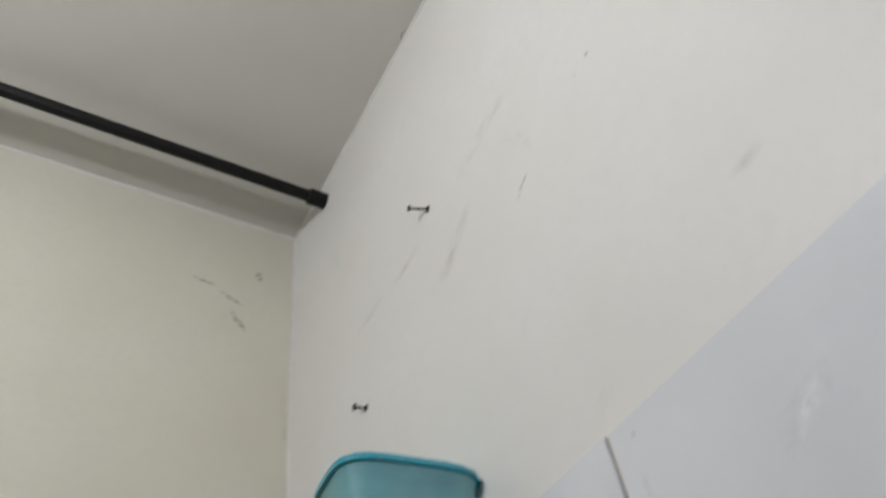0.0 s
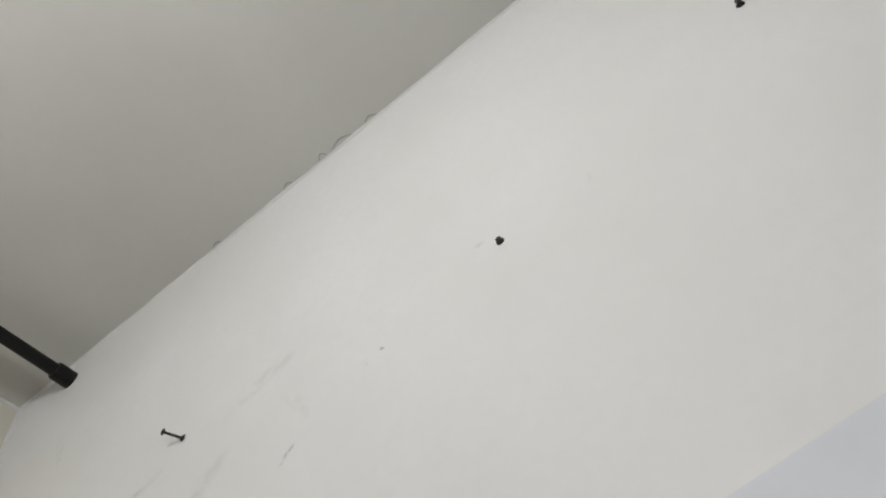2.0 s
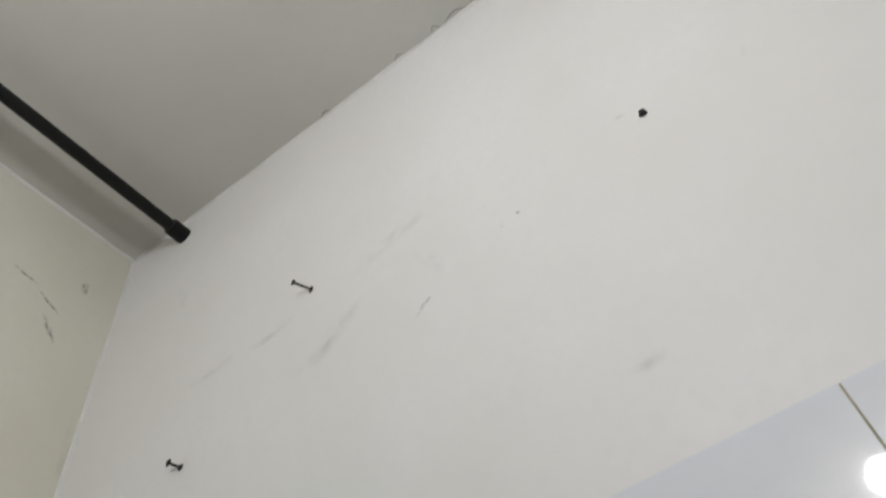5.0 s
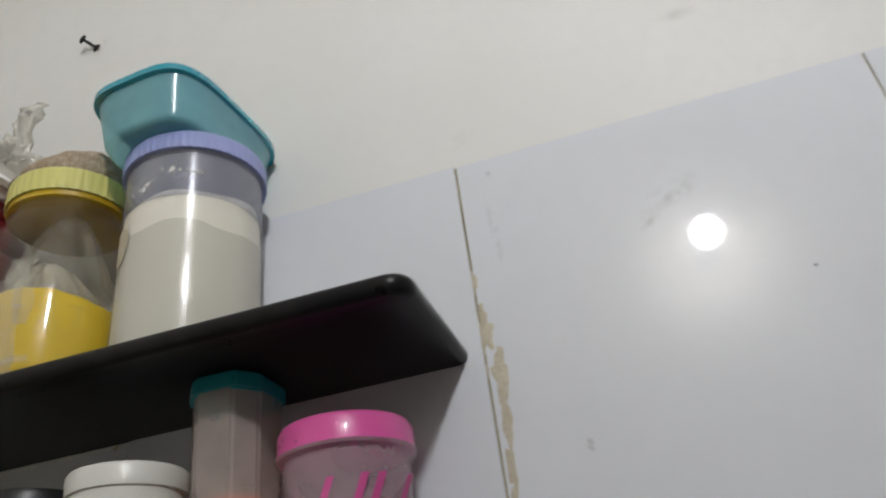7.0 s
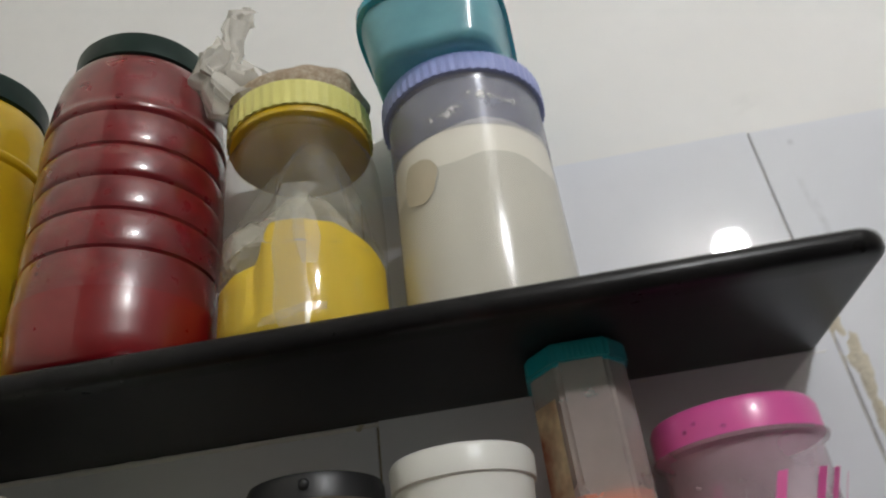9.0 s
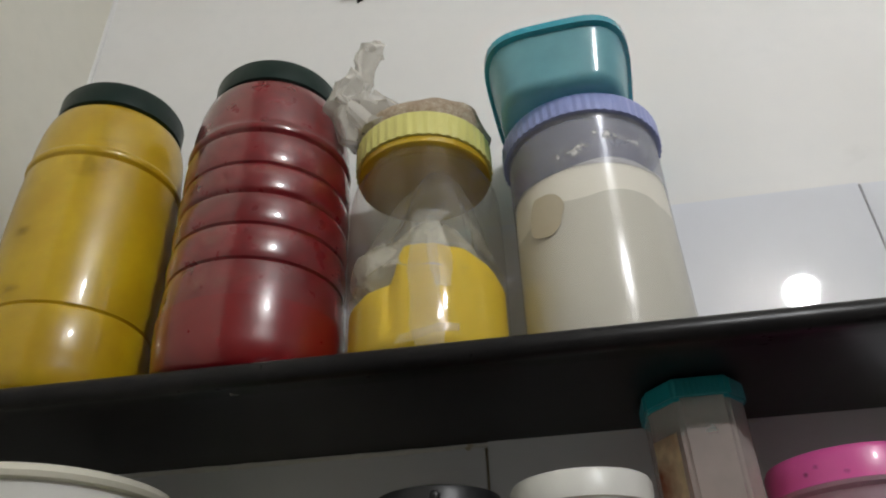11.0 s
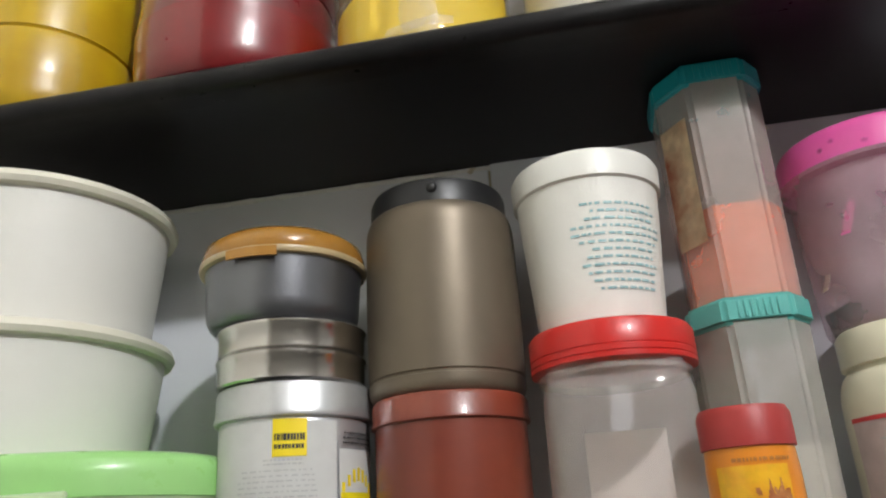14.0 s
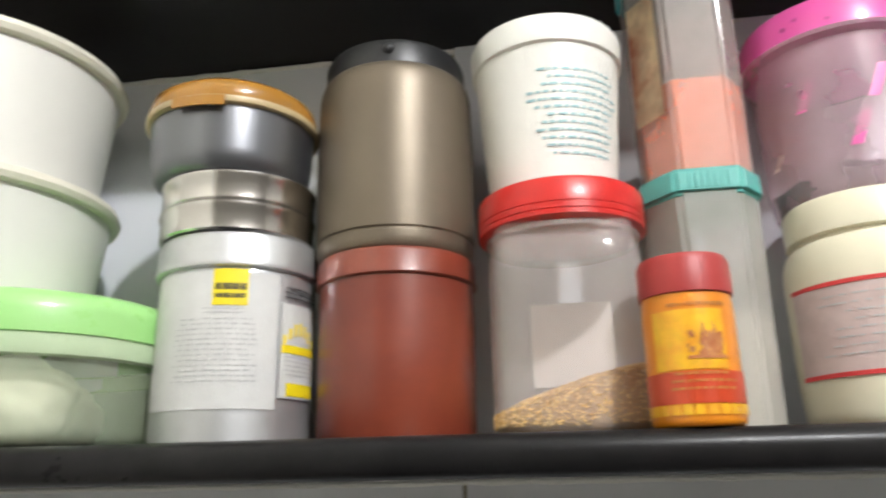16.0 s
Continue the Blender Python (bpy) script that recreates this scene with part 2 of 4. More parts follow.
def word_bars(rng, a0, a1, z0, z1, lines, r0, r1=None, off=0.001, fill=0.45, short=0.2, slant=0.0):
    """Lines of unreadable writing as rows of small bars on a round side."""
    bm = bmesh.new()
    r1 = r0 if r1 is None else r1
    step = (z1 - z0) / lines
    for i in range(lines):
        zt = z1 - i * step
        zb = zt - step * fill
        pad = (a1 - a0) * short * rng.random() / 2
        a, end = a0 + pad, a1 - pad * (0.4 + rng.random())
        while a < end:
            w = (a1 - a0) * rng.uniform(0.025, 0.10)
            b = min(a + w, end)
            dz = slant * (a - a0) / (a1 - a0)
            ra = r0 + (r1 - r0) * (zb - z0) / (z1 - z0)
            rb = r0 + (r1 - r0) * (zt - z0) / (z1 - z0)
            wrap(bm, a, b, zb + dz, zt + dz, ra, rb, off, 0.0002, 3)
            a = b + (a1 - a0) * rng.uniform(0.015, 0.04)
    return bm


def crumple(bm, amount, scale, seed=0):
    for v in bm.verts:
        d = noise.noise_vector(v.co * scale + Vector((seed, seed * 1.7, 0)))
        v.co += d * amount


# ---------------------------------------------------------------- the room
XL, XR, YB, ZC = -0.961, 2.4, -1.74, 3.482
TILE_TOP = 2.1
# The floor is out of view; its dark colour limits bounced light.
tagged(link_mesh("floor", box(XL - 0.1, XR + 0.1, YB - 0.1, 0.12, -0.1, 0.0), FLOOR, smooth=0), "unseen added floor, dark to limit bounced light", "floor", kind="structure")
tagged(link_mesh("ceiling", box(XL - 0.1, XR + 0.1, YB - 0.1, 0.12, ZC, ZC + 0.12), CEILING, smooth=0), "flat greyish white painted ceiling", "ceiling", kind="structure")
wall_north = link_mesh("wall_north", box(XL - 0.1, XR + 0.1, 0.002, 0.12, 0.0, ZC), PAINT, smooth=0)
tagged(wall_north, "off-white painted wall, scuffed, tiled on its lower part", "wall", kind="structure")
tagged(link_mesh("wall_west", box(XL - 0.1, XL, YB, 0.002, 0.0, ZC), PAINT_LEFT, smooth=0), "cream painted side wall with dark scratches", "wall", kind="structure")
# Added walls out of view: they close the room and limit bounce.
tagged(link_mesh("wall_east", box(XR, XR + 0.1, YB, 0.002, 0.0, ZC), PAINT_UNSEEN, smooth=0), "unseen added wall, dark to limit bounced light", "wall", kind="structure")
tagged(link_mesh("wall_south", box(XL - 0.1, XR + 0.1, YB - 0.1, YB, 0.0, ZC), PAINT_UNSEEN, smooth=0), "unseen added wall behind the lamp, dark to limit bounced light", "wall", kind="structure")


def bead(name, p, q, r, seed):
    rng = random.Random(seed)
    n = 60
    pts = [Vector(p).lerp(Vector(q), k / n) for k in range(n + 1)]
    ob = link_mesh(name, tube(pts, [r * rng.uniform(0.75, 1.3) for _ in pts], 8), CAULK)
    return tagged(ob, "uneven white filler bead along the joint", "trim", kind="structure")


bead("trim_ceiling_north", (XL, 0.002, ZC), (XR, 0.002, ZC), 0.0055, 1)
bead("trim_ceiling_west", (XL, 0.0, ZC), (XL, YB, ZC), 0.0055, 2)
bead("trim_corner", (XL, 0.002, 0.0), (XL, 0.002, ZC), 0.005, 3)

# grout bed and the glazed wall tiles on it
grout = link_mesh("grout_bed", box(XL, XR, 0.0002, 0.0015, 0.0, TILE_TOP - 0.001), GROUT, wall_north, "dirty tan grout", 0)


# ---------------------------------------------------------------- things on the wall and ceiling
def nail(x, z, length, head=0.0065, tilt=(0, 0), label="black iron nail driven into the painted wall"):
    t = thing("wall_nail", x, 0.002, z, label, "nail", "nails in the wall")
    d = Vector((tilt[0], -1, tilt[1])).normalized()
    part("shank", tube([-0.01 * d, 0.4 * length * d, length * d], 0.0026, 10), NAIL, t)
    part("head", tube([(length - 0.001) * d, length * d, (length + 0.0025) * d, (length + 0.004) * d], [0.0034, head, head, head * 0.6], 14), NAIL, t)
    part("collar", tube([0.0 * d, 0.002 * d, 0.005 * d], [0.0075, 0.007, 0.0035], 12), NAIL, t, "dark ragged plug round the nail")
    return t


nail(-0.245, 2.790, 0.038, tilt=(-0.7, 0.4))
nail(-0.553, 2.535, 0.024, 0.0075, tilt=(-0.8, 0.5))
nail(0.450, 2.668, 0.005, 0.0052, label="short black screw head in the painted wall")
nail(0.977, 2.795, 0.008, 0.006)

rod = thing("curtain_rod", -0.733, 0.0, 3.405, "black metal rod spanning between the walls below the ceiling", "rod")
part("pole", tube([(0, -0.02, 0), (0, -0.6, 0), (0, YB + 0.02, 0)], 0.0178, 20), BLACK_IRON, rod)
part("end_cap", lathe([(0, 0), (0.0245, 0), (0.0245, 0.048), (0.0225, 0.052), (0.0165, 0.052), (0, 0.052)], 24), BLACK_IRON, rod, "black rubber end cap").matrix_basis = pose(0, 0.002, 0, 90)
part("end_cap", lathe([(0, 0), (0.0245, 0), (0.0245, 0.048), (0.0225, 0.052), (0.0165, 0.052), (0, 0.052)], 24), BLACK_IRON, rod, "black rubber end cap").matrix_basis = pose(0, YB, 0, -90)

# the lamp: a bare globe bulb in a holder on the wall behind the camera
GLOW = mat("lit_bulb", (0.95, 0.972, 1.0), 0.4, emit=BULB_POWER, vary=0.0, bump=0.0)
HOLDER = mat("white_holder", (0.8, 0.8, 0.78), 0.4)
lamp = thing("wall_lamp", BULB[0], YB, BULB[2], "bare round lit bulb in a white holder on the wall", "lamp")
part("bulb", lathe([(0, -0.05)] + [(0.05 * math.sin(math.pi * k / 16), -0.05 * math.cos(math.pi * k / 16)) for k in range(1, 16)] + [(0, 0.05)], 32), GLOW, lamp, "glowing white globe").matrix_basis = pose(0, BULB[1] - YB, 0)
part("holder", lathe([(0, 0), (0.045, 0), (0.045, 0.015), (0.024, 0.02), (0.022, 0.08), (0, 0.08)], 28), HOLDER, lamp).matrix_basis = pose(0, 0.0, 0, -90)


def scuff(host, x, z, length, width, angle, material, side=False):
    """A ragged smear lying on a wall."""
    bm = bmesh.new()
    uvl = bm.loops.layers.uv.new("UVMap")
    n = 6
    rows = [[bm.verts.new(((i / n - 0.5) * length, 0, (j / 2 - 0.5) * width + 0.3 * width * math.sin(3.0 * i / n + x * 9))) for i in range(n + 1)] for j in range(3)]
    for j in range(2):
        for i in range(n):
            f = bm.faces.new((rows[j][i], rows[j][i + 1], rows[j + 1][i + 1], rows[j + 1][i]))
            for l, (u, v) in zip(f.loops, ((i, j), (i + 1, j), (i + 1, j + 1), (i, j + 1))):
                l[uvl].uv = (u / n, v / 2)
    ob = link_mesh("surface_mark", bm, material, host, "grey scuff on the paint, pale painted glare streak on the tiles", 0)
    ob.visible_shadow = False
    ob.matrix_basis = pose(XL + 0.0015, x, z, 0, angle, 90) if side else pose(x, 0.0005, z, 0, angle, 0)
    return ob


wall_west = bpy.data.objects["wall_west"]
for x, z, l, w, a, m in ((-0.517, 2.745, 0.16, 0.035, -8, DIRT), (-0.35, 2.741, 0.14, 0.03, -5, DIRT), (-0.05, 2.766, 0.2, 0.05, -6, DIRT), (0.02, 2.65, 0.12, 0.03, 60, DIRT),
                         (0.292, 2.24, 0.06, 0.03, -15, DIRT), (0.015, 2.135, 0.05, 0.025, -30, DIRT), (0.002, 2.550, 0.05, 0.012, -38, DIRT_DARK), (0.203, 2.63, 0.014, 0.012, 0, DIRT_DARK),
                         (-0.540, 2.544, 0.02, 0.02, 0, DIRT), (0.17, 2.62, 0.012, 0.01, 0, DIRT), (0.42, 2.7, 0.03, 0.015, 20, DIRT), (0.62, 2.66, 0.03, 0.012, -50, DIRT), (-0.2, 2.62, 0.2, 0.06, -20, DIRT),
                         (-0.675, 3.085, 0.12, 0.03, 70, DIRT)):
    scuff(wall_north, x, z, l, w, a, m)
for y, z, l, w, a, m in ((-0.153, 3.074, 0.09, 0.02, 62, DIRT_DARK), (-0.177, 3.15, 0.09, 0.014, 35, DIRT_DARK), (-0.253, 3.19, 0.09, 0.012, 15, DIRT_DARK), (-0.103, 3.263, 0.05, 0.03, -70, DIRT_DARK), (-0.02, 2.8, 0.2, 0.03, 88, DIRT)):
    scuff(wall_west, y, z, l, w, a, m, True)


# ---------------------------------------------------------------- shelves
SHELF_U, SHELF_L = 1.875, 1.509
KL = 0.905


def shelf(name, z_top, thick, front, right, label):
    bm = box(XL, right, front, 0.002, z_top - thick, z_top)
    corner = [e for e in bm.edges if all(v.co.x > right - 1e-4 and v.co.y < front + 1e-4 for v in e.verts)]
    bmesh.ops.bevel(bm, geom=corner, offset=0.022, segments=6, profile=0.5, affect="EDGES")
    rim = [e for e in bm.edges if all(v.co.x > XL + 0.001 or v.co.y < front + 1e-4 for v in e.verts) and abs(e.verts[0].co.z - e.verts[1].co.z) < 1e-5
           and len({round(f.normal.z) for f in e.link_faces}) > 1 and not all(v.co.y > 0 for v in e.verts) and not all(v.co.x < XL + 1e-4 for v in e.verts)]
    bmesh.ops.bevel(bm, geom=rim, offset=thick * 0.44, segments=5, profile=0.5, affect="EDGES")
    t = thing(name, 0, 0, 0, label, "shelf", "stone shelves")
    for piece, side in (("slab", 1), ("edge_band", -1)):
        cut = bm.copy()
        res = bmesh.ops.bisect_plane(cut, geom=cut.verts[:] + cut.edges[:] + cut.faces[:], plane_co=(0, front + 0.024, 0), plane_no=(0, side, 0), clear_inner=True)
        bmesh.ops.holes_fill(cut, edges=[e for e in res["geom_cut"] if isinstance(e, bmesh.types.BMEdge)])
        part(piece, cut, SLAB if side > 0 else SLAB_EDGE, t, "" if side > 0 else "worn rounded front edge", 35)
    bm.free()
    return t


shelf("stone_shelf", SHELF_U, 0.0195, -0.188, -0.017, "black polished stone wall shelf with a rounded worn edge")
shelf("stone_shelf", SHELF_L, 0.022, -0.206, -0.017, "lower black polished stone wall shelf crowded with jars")

# ---------------------------------------------------------------- vessel materials
YELLOW = mat("yellow_powder", (0.60, 0.40, 0.008), 0.34, vary=0.2, scale=11, fine=40, bump=0.03, second=(0.40, 0.235, 0.008), coat=0.5)
RED = mat("red_powder", (0.135, 0.004, 0.008), 0.30, vary=0.25, scale=16, fine=60, bump=0.03, second=(0.215, 0.010, 0.016), coat=0.9)
RED_DARK = mat("packed_red_powder", (0.20, 0.002, 0.006), 0.32, vary=0.15, scale=10, fine=70, bump=0.03, coat=0.8)
GREEN_CAP = mat("dark_green_cap", (0.004, 0.018, 0.014), 0.42, ior=1.33, vary=0.15, bump=0.05)
CLEAR = clear_mat("clear_plastic", (0.985, 0.98, 0.96), (0.6, 0.57, 0.5), 0.035, gloss_rough=0.06)
PET_CLEAR = clear_mat("scratched_clear_plastic", (0.99, 0.98, 0.96), (0.92, 0.84, 0.81), 0.23, gloss_rough=0.1, spread=0.1)
BAG = clear_mat("thin_bag", (0.985, 0.98, 0.95), (0.88, 0.85, 0.76), 0.34, gloss_rough=0.14)
BAG_THIN = clear_mat("loose_bag", (0.985, 0.98, 0.95), (0.72, 0.69, 0.60), 0.10, gloss_rough=0.12)
BAG_TOP = mat("crumpled_bag", (0.74, 0.70, 0.62), 0.22, alpha=0.55, vary=0.15, bump=0.2, scale=40)
GRAIN = mat("brown_grain", (0.34, 0.25, 0.17), 0.8, vary=0.5, scale=160, fine=500, bump=0.8, second=(0.5, 0.42, 0.32))
LEMON_CAP = mat("pale_yellow_cap", (0.66, 0.62, 0.20), 0.4, vary=0.06, bump=0.03)
YELLOW_BRIGHT = mat("bright_yellow_powder", (0.74, 0.52, 0.02), 0.7, vary=0.1, scale=15, bump=0.05)
LILAC_CAP = mat("lilac_cap", (0.30, 0.34, 0.62), 0.4, vary=0.05, bump=0.03)
FROSTED = clear_mat("frosted_plastic", (0.985, 0.98, 0.965), (0.74, 0.72, 0.66), 0.11, gloss_rough=0.18, spread=0.15)
LILAC_HAZE = clear_mat("lilac_haze", (0.94, 0.945, 0.98), (0.48, 0.49, 0.61), 0.32, gloss_rough=0.2)
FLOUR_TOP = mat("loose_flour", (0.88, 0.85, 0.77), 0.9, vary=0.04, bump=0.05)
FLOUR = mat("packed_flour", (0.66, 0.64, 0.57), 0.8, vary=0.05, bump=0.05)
FLOUR_STAIN = mat("flour_stain", (0.52, 0.46, 0.34), 0.8, vary=0.06)
TEAL = clear_mat("teal_plastic", (0.70, 0.95, 0.98), (0.34, 0.76, 0.84), 0.46, gloss_rough=0.15, spread=0.15)
TEAL_BOX_LID = mat("teal_box_lid", (0.03, 0.33, 0.43), 0.25, vary=0.08, bump=0.02, coat=0.3)
TEAL_PALE = mat("pale_teal_lid", (0.09, 0.40, 0.36), 0.35, vary=0.08, bump=0.03)
TEAL_LID = mat("teal_lid", (0.012, 0.28, 0.32), 0.33, vary=0.08, bump=0.03)
WHITE_TUB = mat("white_tub", (0.76, 0.75, 0.70), 0.35, vary=0.03, scale=20, bump=0.03)
CREAM_LIP = mat("cream_lip", (0.72, 0.69, 0.58), 0.4, vary=0.06, scale=30)
GREEN_LID = mat("bright_green_lid", (0.40, 0.78, 0.27), 0.3, vary=0.08, bump=0.03, coat=0.2, alpha=0.86)
GREEN_BOX = clear_mat("pale_green_plastic", (0.97, 1.0, 0.93), (0.86, 0.98, 0.70), 0.25, gloss_rough=0.2, spread=0.1)
GREEN_LIP = mat("pale_green_tab", (0.66, 0.82, 0.54), 0.3, vary=0.05, alpha=0.8)
DOUGH = mat("white_dough", (0.84, 0.81, 0.74), 0.8, vary=0.12, scale=25, fine=120, bump=0.3, second=(0.74, 0.69, 0.60))
TIN = mat("matt_tin", (0.60, 0.61, 0.62), 0.38, metal=0.75, vary=0.08, scale=10, fine=150, bump=0.05)
PAPER = mat("white_label", (0.60, 0.60, 0.585), 0.55, vary=0.08, scale=30, bump=0.1)
PAPER_WHITE = mat("plain_paper", (0.70, 0.66, 0.65), 0.6, vary=0.05, scale=30)
LABEL_YELLOW = mat("yellow_print", (0.85, 0.66, 0.01), 0.5, vary=0.05)
INK = mat("grey_ink", (0.46, 0.46, 0.46), 0.6, vary=0.1)
INK_BLACK = mat("black_ink", (0.03, 0.03, 0.03), 0.6, vary=0.1)
STEEL = mat("brushed_steel", (0.72, 0.70, 0.68), 0.15, metal=1.0, vary=0.1, scale=6, fine=120, bump=0.05, stretch=(1, 1, 14))
DARK_STEEL = mat("dark_bowl", (0.21, 0.215, 0.235), 0.3, metal=0.85, vary=0.03, scale=6, fine=30, bump=0.0, rough_vary=0.02)
BOWL_LIP = mat("pale_amber_lip", (0.52, 0.40, 0.22), 0.35, vary=0.15, scale=25)
AMBER = mat("amber_lid", (0.42, 0.20, 0.035), 0.22, alpha=0.92, vary=0.12, scale=20, coat=0.4)
BRONZE = mat("bronze_paint", (0.165, 0.132, 0.094), 0.43, metal=0.45, vary=0.03, scale=12, bump=0.01, rough_vary=0.03)
BLACK_PLASTIC = mat("black_plastic", (0.015, 0.015, 0.016), 0.4, vary=0.2, bump=0.08)
BROWN = mat("red_brown_plastic", (0.17, 0.030, 0.018), 0.34, vary=0.04, scale=14, fine=30, bump=0.0, rough_vary=0.02, second=(0.27, 0.055, 0.024), coat=0.35)
RED_CAP = mat("red_cap", (0.56, 0.013, 0.010), 0.35, vary=0.06, bump=0.03, coat=0.2)
DULL_RED = mat("dull_red_cap", (0.36, 0.03, 0.028), 0.45, vary=0.1, bump=0.1)
# Darker copy of the seed colour, painting the shade between loose seeds.
SEED_SHADED = mat("shaded_seed", (0.62, 0.36, 0.11), 0.7, vary=0.4, scale=150, fine=400, bump=0.5)
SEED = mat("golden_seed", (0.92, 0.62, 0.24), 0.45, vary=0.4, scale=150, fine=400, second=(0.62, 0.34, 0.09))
TEAL_INK = mat("teal_ink", (0.32, 0.54, 0.57), 0.6, vary=0.2)
SPICE_YELLOW = mat("spice_yellow", (0.74, 0.24, 0.008), 0.35, vary=0.06, coat=0.3)
SPICE_FIELD = mat("spice_field", (0.82, 0.46, 0.012), 0.35, vary=0.25, scale=90, fine=200, coat=0.3, second=(0.72, 0.30, 0.012))
SPICE_PICTURE = mat("spice_picture", (0.40, 0.11, 0.03), 0.4, vary=0.35, scale=160, second=(0.55, 0.26, 0.10))
SPICE_RED = mat("spice_red", (0.55, 0.05, 0.01), 0.35, vary=0.15, scale=40, coat=0.3)
SPICE_BROWN = mat("spice_brown", (0.50, 0.19, 0.04), 0.4, vary=0.25, scale=80)
PICTURE = mat("faded_picture", (0.78, 0.64, 0.42), 0.45, vary=0.45, scale=34, fine=110, second=(0.30, 0.06, 0.015))
ORANGE = mat("orange_powder", (0.85, 0.17, 0.035), 0.85, vary=0.05, bump=0.05)
OCT = clear_mat("hazy_plastic", (0.97, 0.96, 0.94), (0.68, 0.65, 0.60), 0.42, gloss_rough=0.12, spread=0.12)
OCT_DUSTY = clear_mat("dusty_plastic", (0.97, 0.94, 0.92), (0.66, 0.55, 0.51), 0.40, gloss_rough=0.12, spread=0.15)
SALT = mat("white_salt", (0.56, 0.53, 0.46), 0.9, vary=0.05)
PINK_CAP = mat("pink_cap", (0.72, 0.10, 0.36), 0.35, vary=0.06, coat=0.2)
PINK_PRINT = mat("pink_print", (0.68, 0.10, 0.33), 0.4, vary=0.1)
PINK_HAZE = clear_mat("rosy_plastic", (0.985, 0.95, 0.96), (0.78, 0.56, 0.64), 0.36, gloss_rough=0.15, spread=0.2)
CREAM = mat("cream_plastic", (0.72, 0.68, 0.52), 0.35, vary=0.05, scale=20, bump=0.03)
ROSE_LABEL = mat("rosy_label", (0.58, 0.46, 0.44), 0.5, vary=0.2, scale=60, second=(0.5, 0.38, 0.36))
RED_LINE = mat("red_line", (0.6, 0.04, 0.04), 0.5, vary=0.1)
DARK_STUFF = mat("dark_crumbs", (0.05, 0.045, 0.04), 0.8, vary=0.3)


# ---------------------------------------------------------------- upper shelf
def stain(host, angle, z, half_angle, half_height, r, material, label):
    """A rounded patch of residue lying on a round side."""
    bm = bmesh.new()
    uvl = bm.loops.layers.uv.new("UVMap")
    n, rings = 28, []
    for q in (0.0, 0.5, 1.0):
        ring = []
        for k in range(n if q else 1):
            a = 2 * math.pi * k / n
            wob = 1 + 0.16 * noise.noise(Vector((math.cos(a) * 1.6, math.sin(a) * 1.6, angle)))
            th = radians(angle + half_angle * q * wob * math.cos(a))
            ring.append((bm.verts.new(((r + 0.0005) * math.sin(th), -(r + 0.0005) * math.cos(th), z + half_height * q * wob * math.sin(a))), (0.5 + 0.5 * q * math.cos(a), 0.5 + 0.5 * q * math.sin(a))))
        rings.append(ring)
    for a, b in zip(rings, rings[1:]):
        for k in range(n):
            j = (k + 1) % n
            quad = (a[0], b[k], b[j]) if len(a) == 1 else (a[k], b[k], b[j], a[j])
            f = bm.faces.new([v for v, _ in quad])
            for l, (_, uv) in zip(f.loops, quad):
                l[uvl].uv = uv
    return part("stain", bm, material, host, label)


def banded(r, z1, grooves, half=0.0020):
    """Side of a jar with softly bulging bands between rounded grooves."""
    out = arc(r * 0.80, 0.0, r - 0.0012, 0.030, 8)
    stops = [0.030 - half] + sorted(grooves) + [z1 + half]
    for n, (a, b) in enumerate(zip(stops, stops[1:])):
        a, b = a + half, b - half
        out += [(r - 0.0012 + 0.0019 * math.sin(math.pi * k / 10) ** 0.7, a + (b - a) * k / 10) for k in range(1, 10)]
        if n < len(stops) - 2:
            g = stops[n + 1]
            out += [(r - 0.0014, g - half), (r - 0.0034, g - half * 0.4), (r - 0.0040, g), (r - 0.0034, g + half * 0.4), (r - 0.0014, g + half)]
    return out + [(r - 0.0012, z1)]


def big_jar(x, y, r, neck, h, cap, body, fill, grooves, shoulder, label, cat_label):
    t = thing("storage_jar", x, y, SHELF_U, label, "jar", "big jars on the top shelf")
    dome = []
    for k in range(1, 13):
        u = k / 12
        dome.append((neck - 0.004 + (r - 0.0012 - neck + 0.004) * math.cos(u * math.pi / 2) ** 0.72, shoulder + (h - 0.005 - shoulder) * math.sin(u * math.pi / 2) ** 1.2))
    prof = banded(r, shoulder, [g - SHELF_U for g in grooves]) + dome + [(neck - 0.004, h)]
    part("body", lathe(solid(prof), 80), body, t, cat_label)
    if fill:
        low = [(rr + 0.0006, z) for rr, z in prof if z <= 0.058] + [(r + 0.0016, 0.0615)]
        part("powder", lathe(solid(low), 80), fill, t, "packed deep red powder")
    part("cap", lathe(solid([(neck - 0.003, h - 0.002), (neck, h), (neck, h + cap - 0.006), (neck - 0.003, h + cap - 0.0012), (neck - 0.02, h + cap)]), 64), GREEN_CAP, t, "dark green screw cap")
    return t


yellow_jar = big_jar(-0.8010, -0.1065, 0.0785, 0.0670, 0.3338, 0.0318, YELLOW, None, (1.9558, 2.126), 0.262, "tall plastic jar full of mustard yellow powder, dark green cap", "mustard yellow powder behind clear plastic")
red_jar = big_jar(-0.612, -0.1045, 0.0835, 0.0685, 0.3308, 0.0302, RED, RED_DARK, (1.974, 2.0108, 2.0461, 2.0801, 2.1194), 0.256, "tall ribbed plastic jar of dark red powder, green cap", "dark red dusty ribbed plastic")
RED_DUST = scuff_mat("pale_red_dust", (0.60, 0.26, 0.20), 0.38, 80.0)
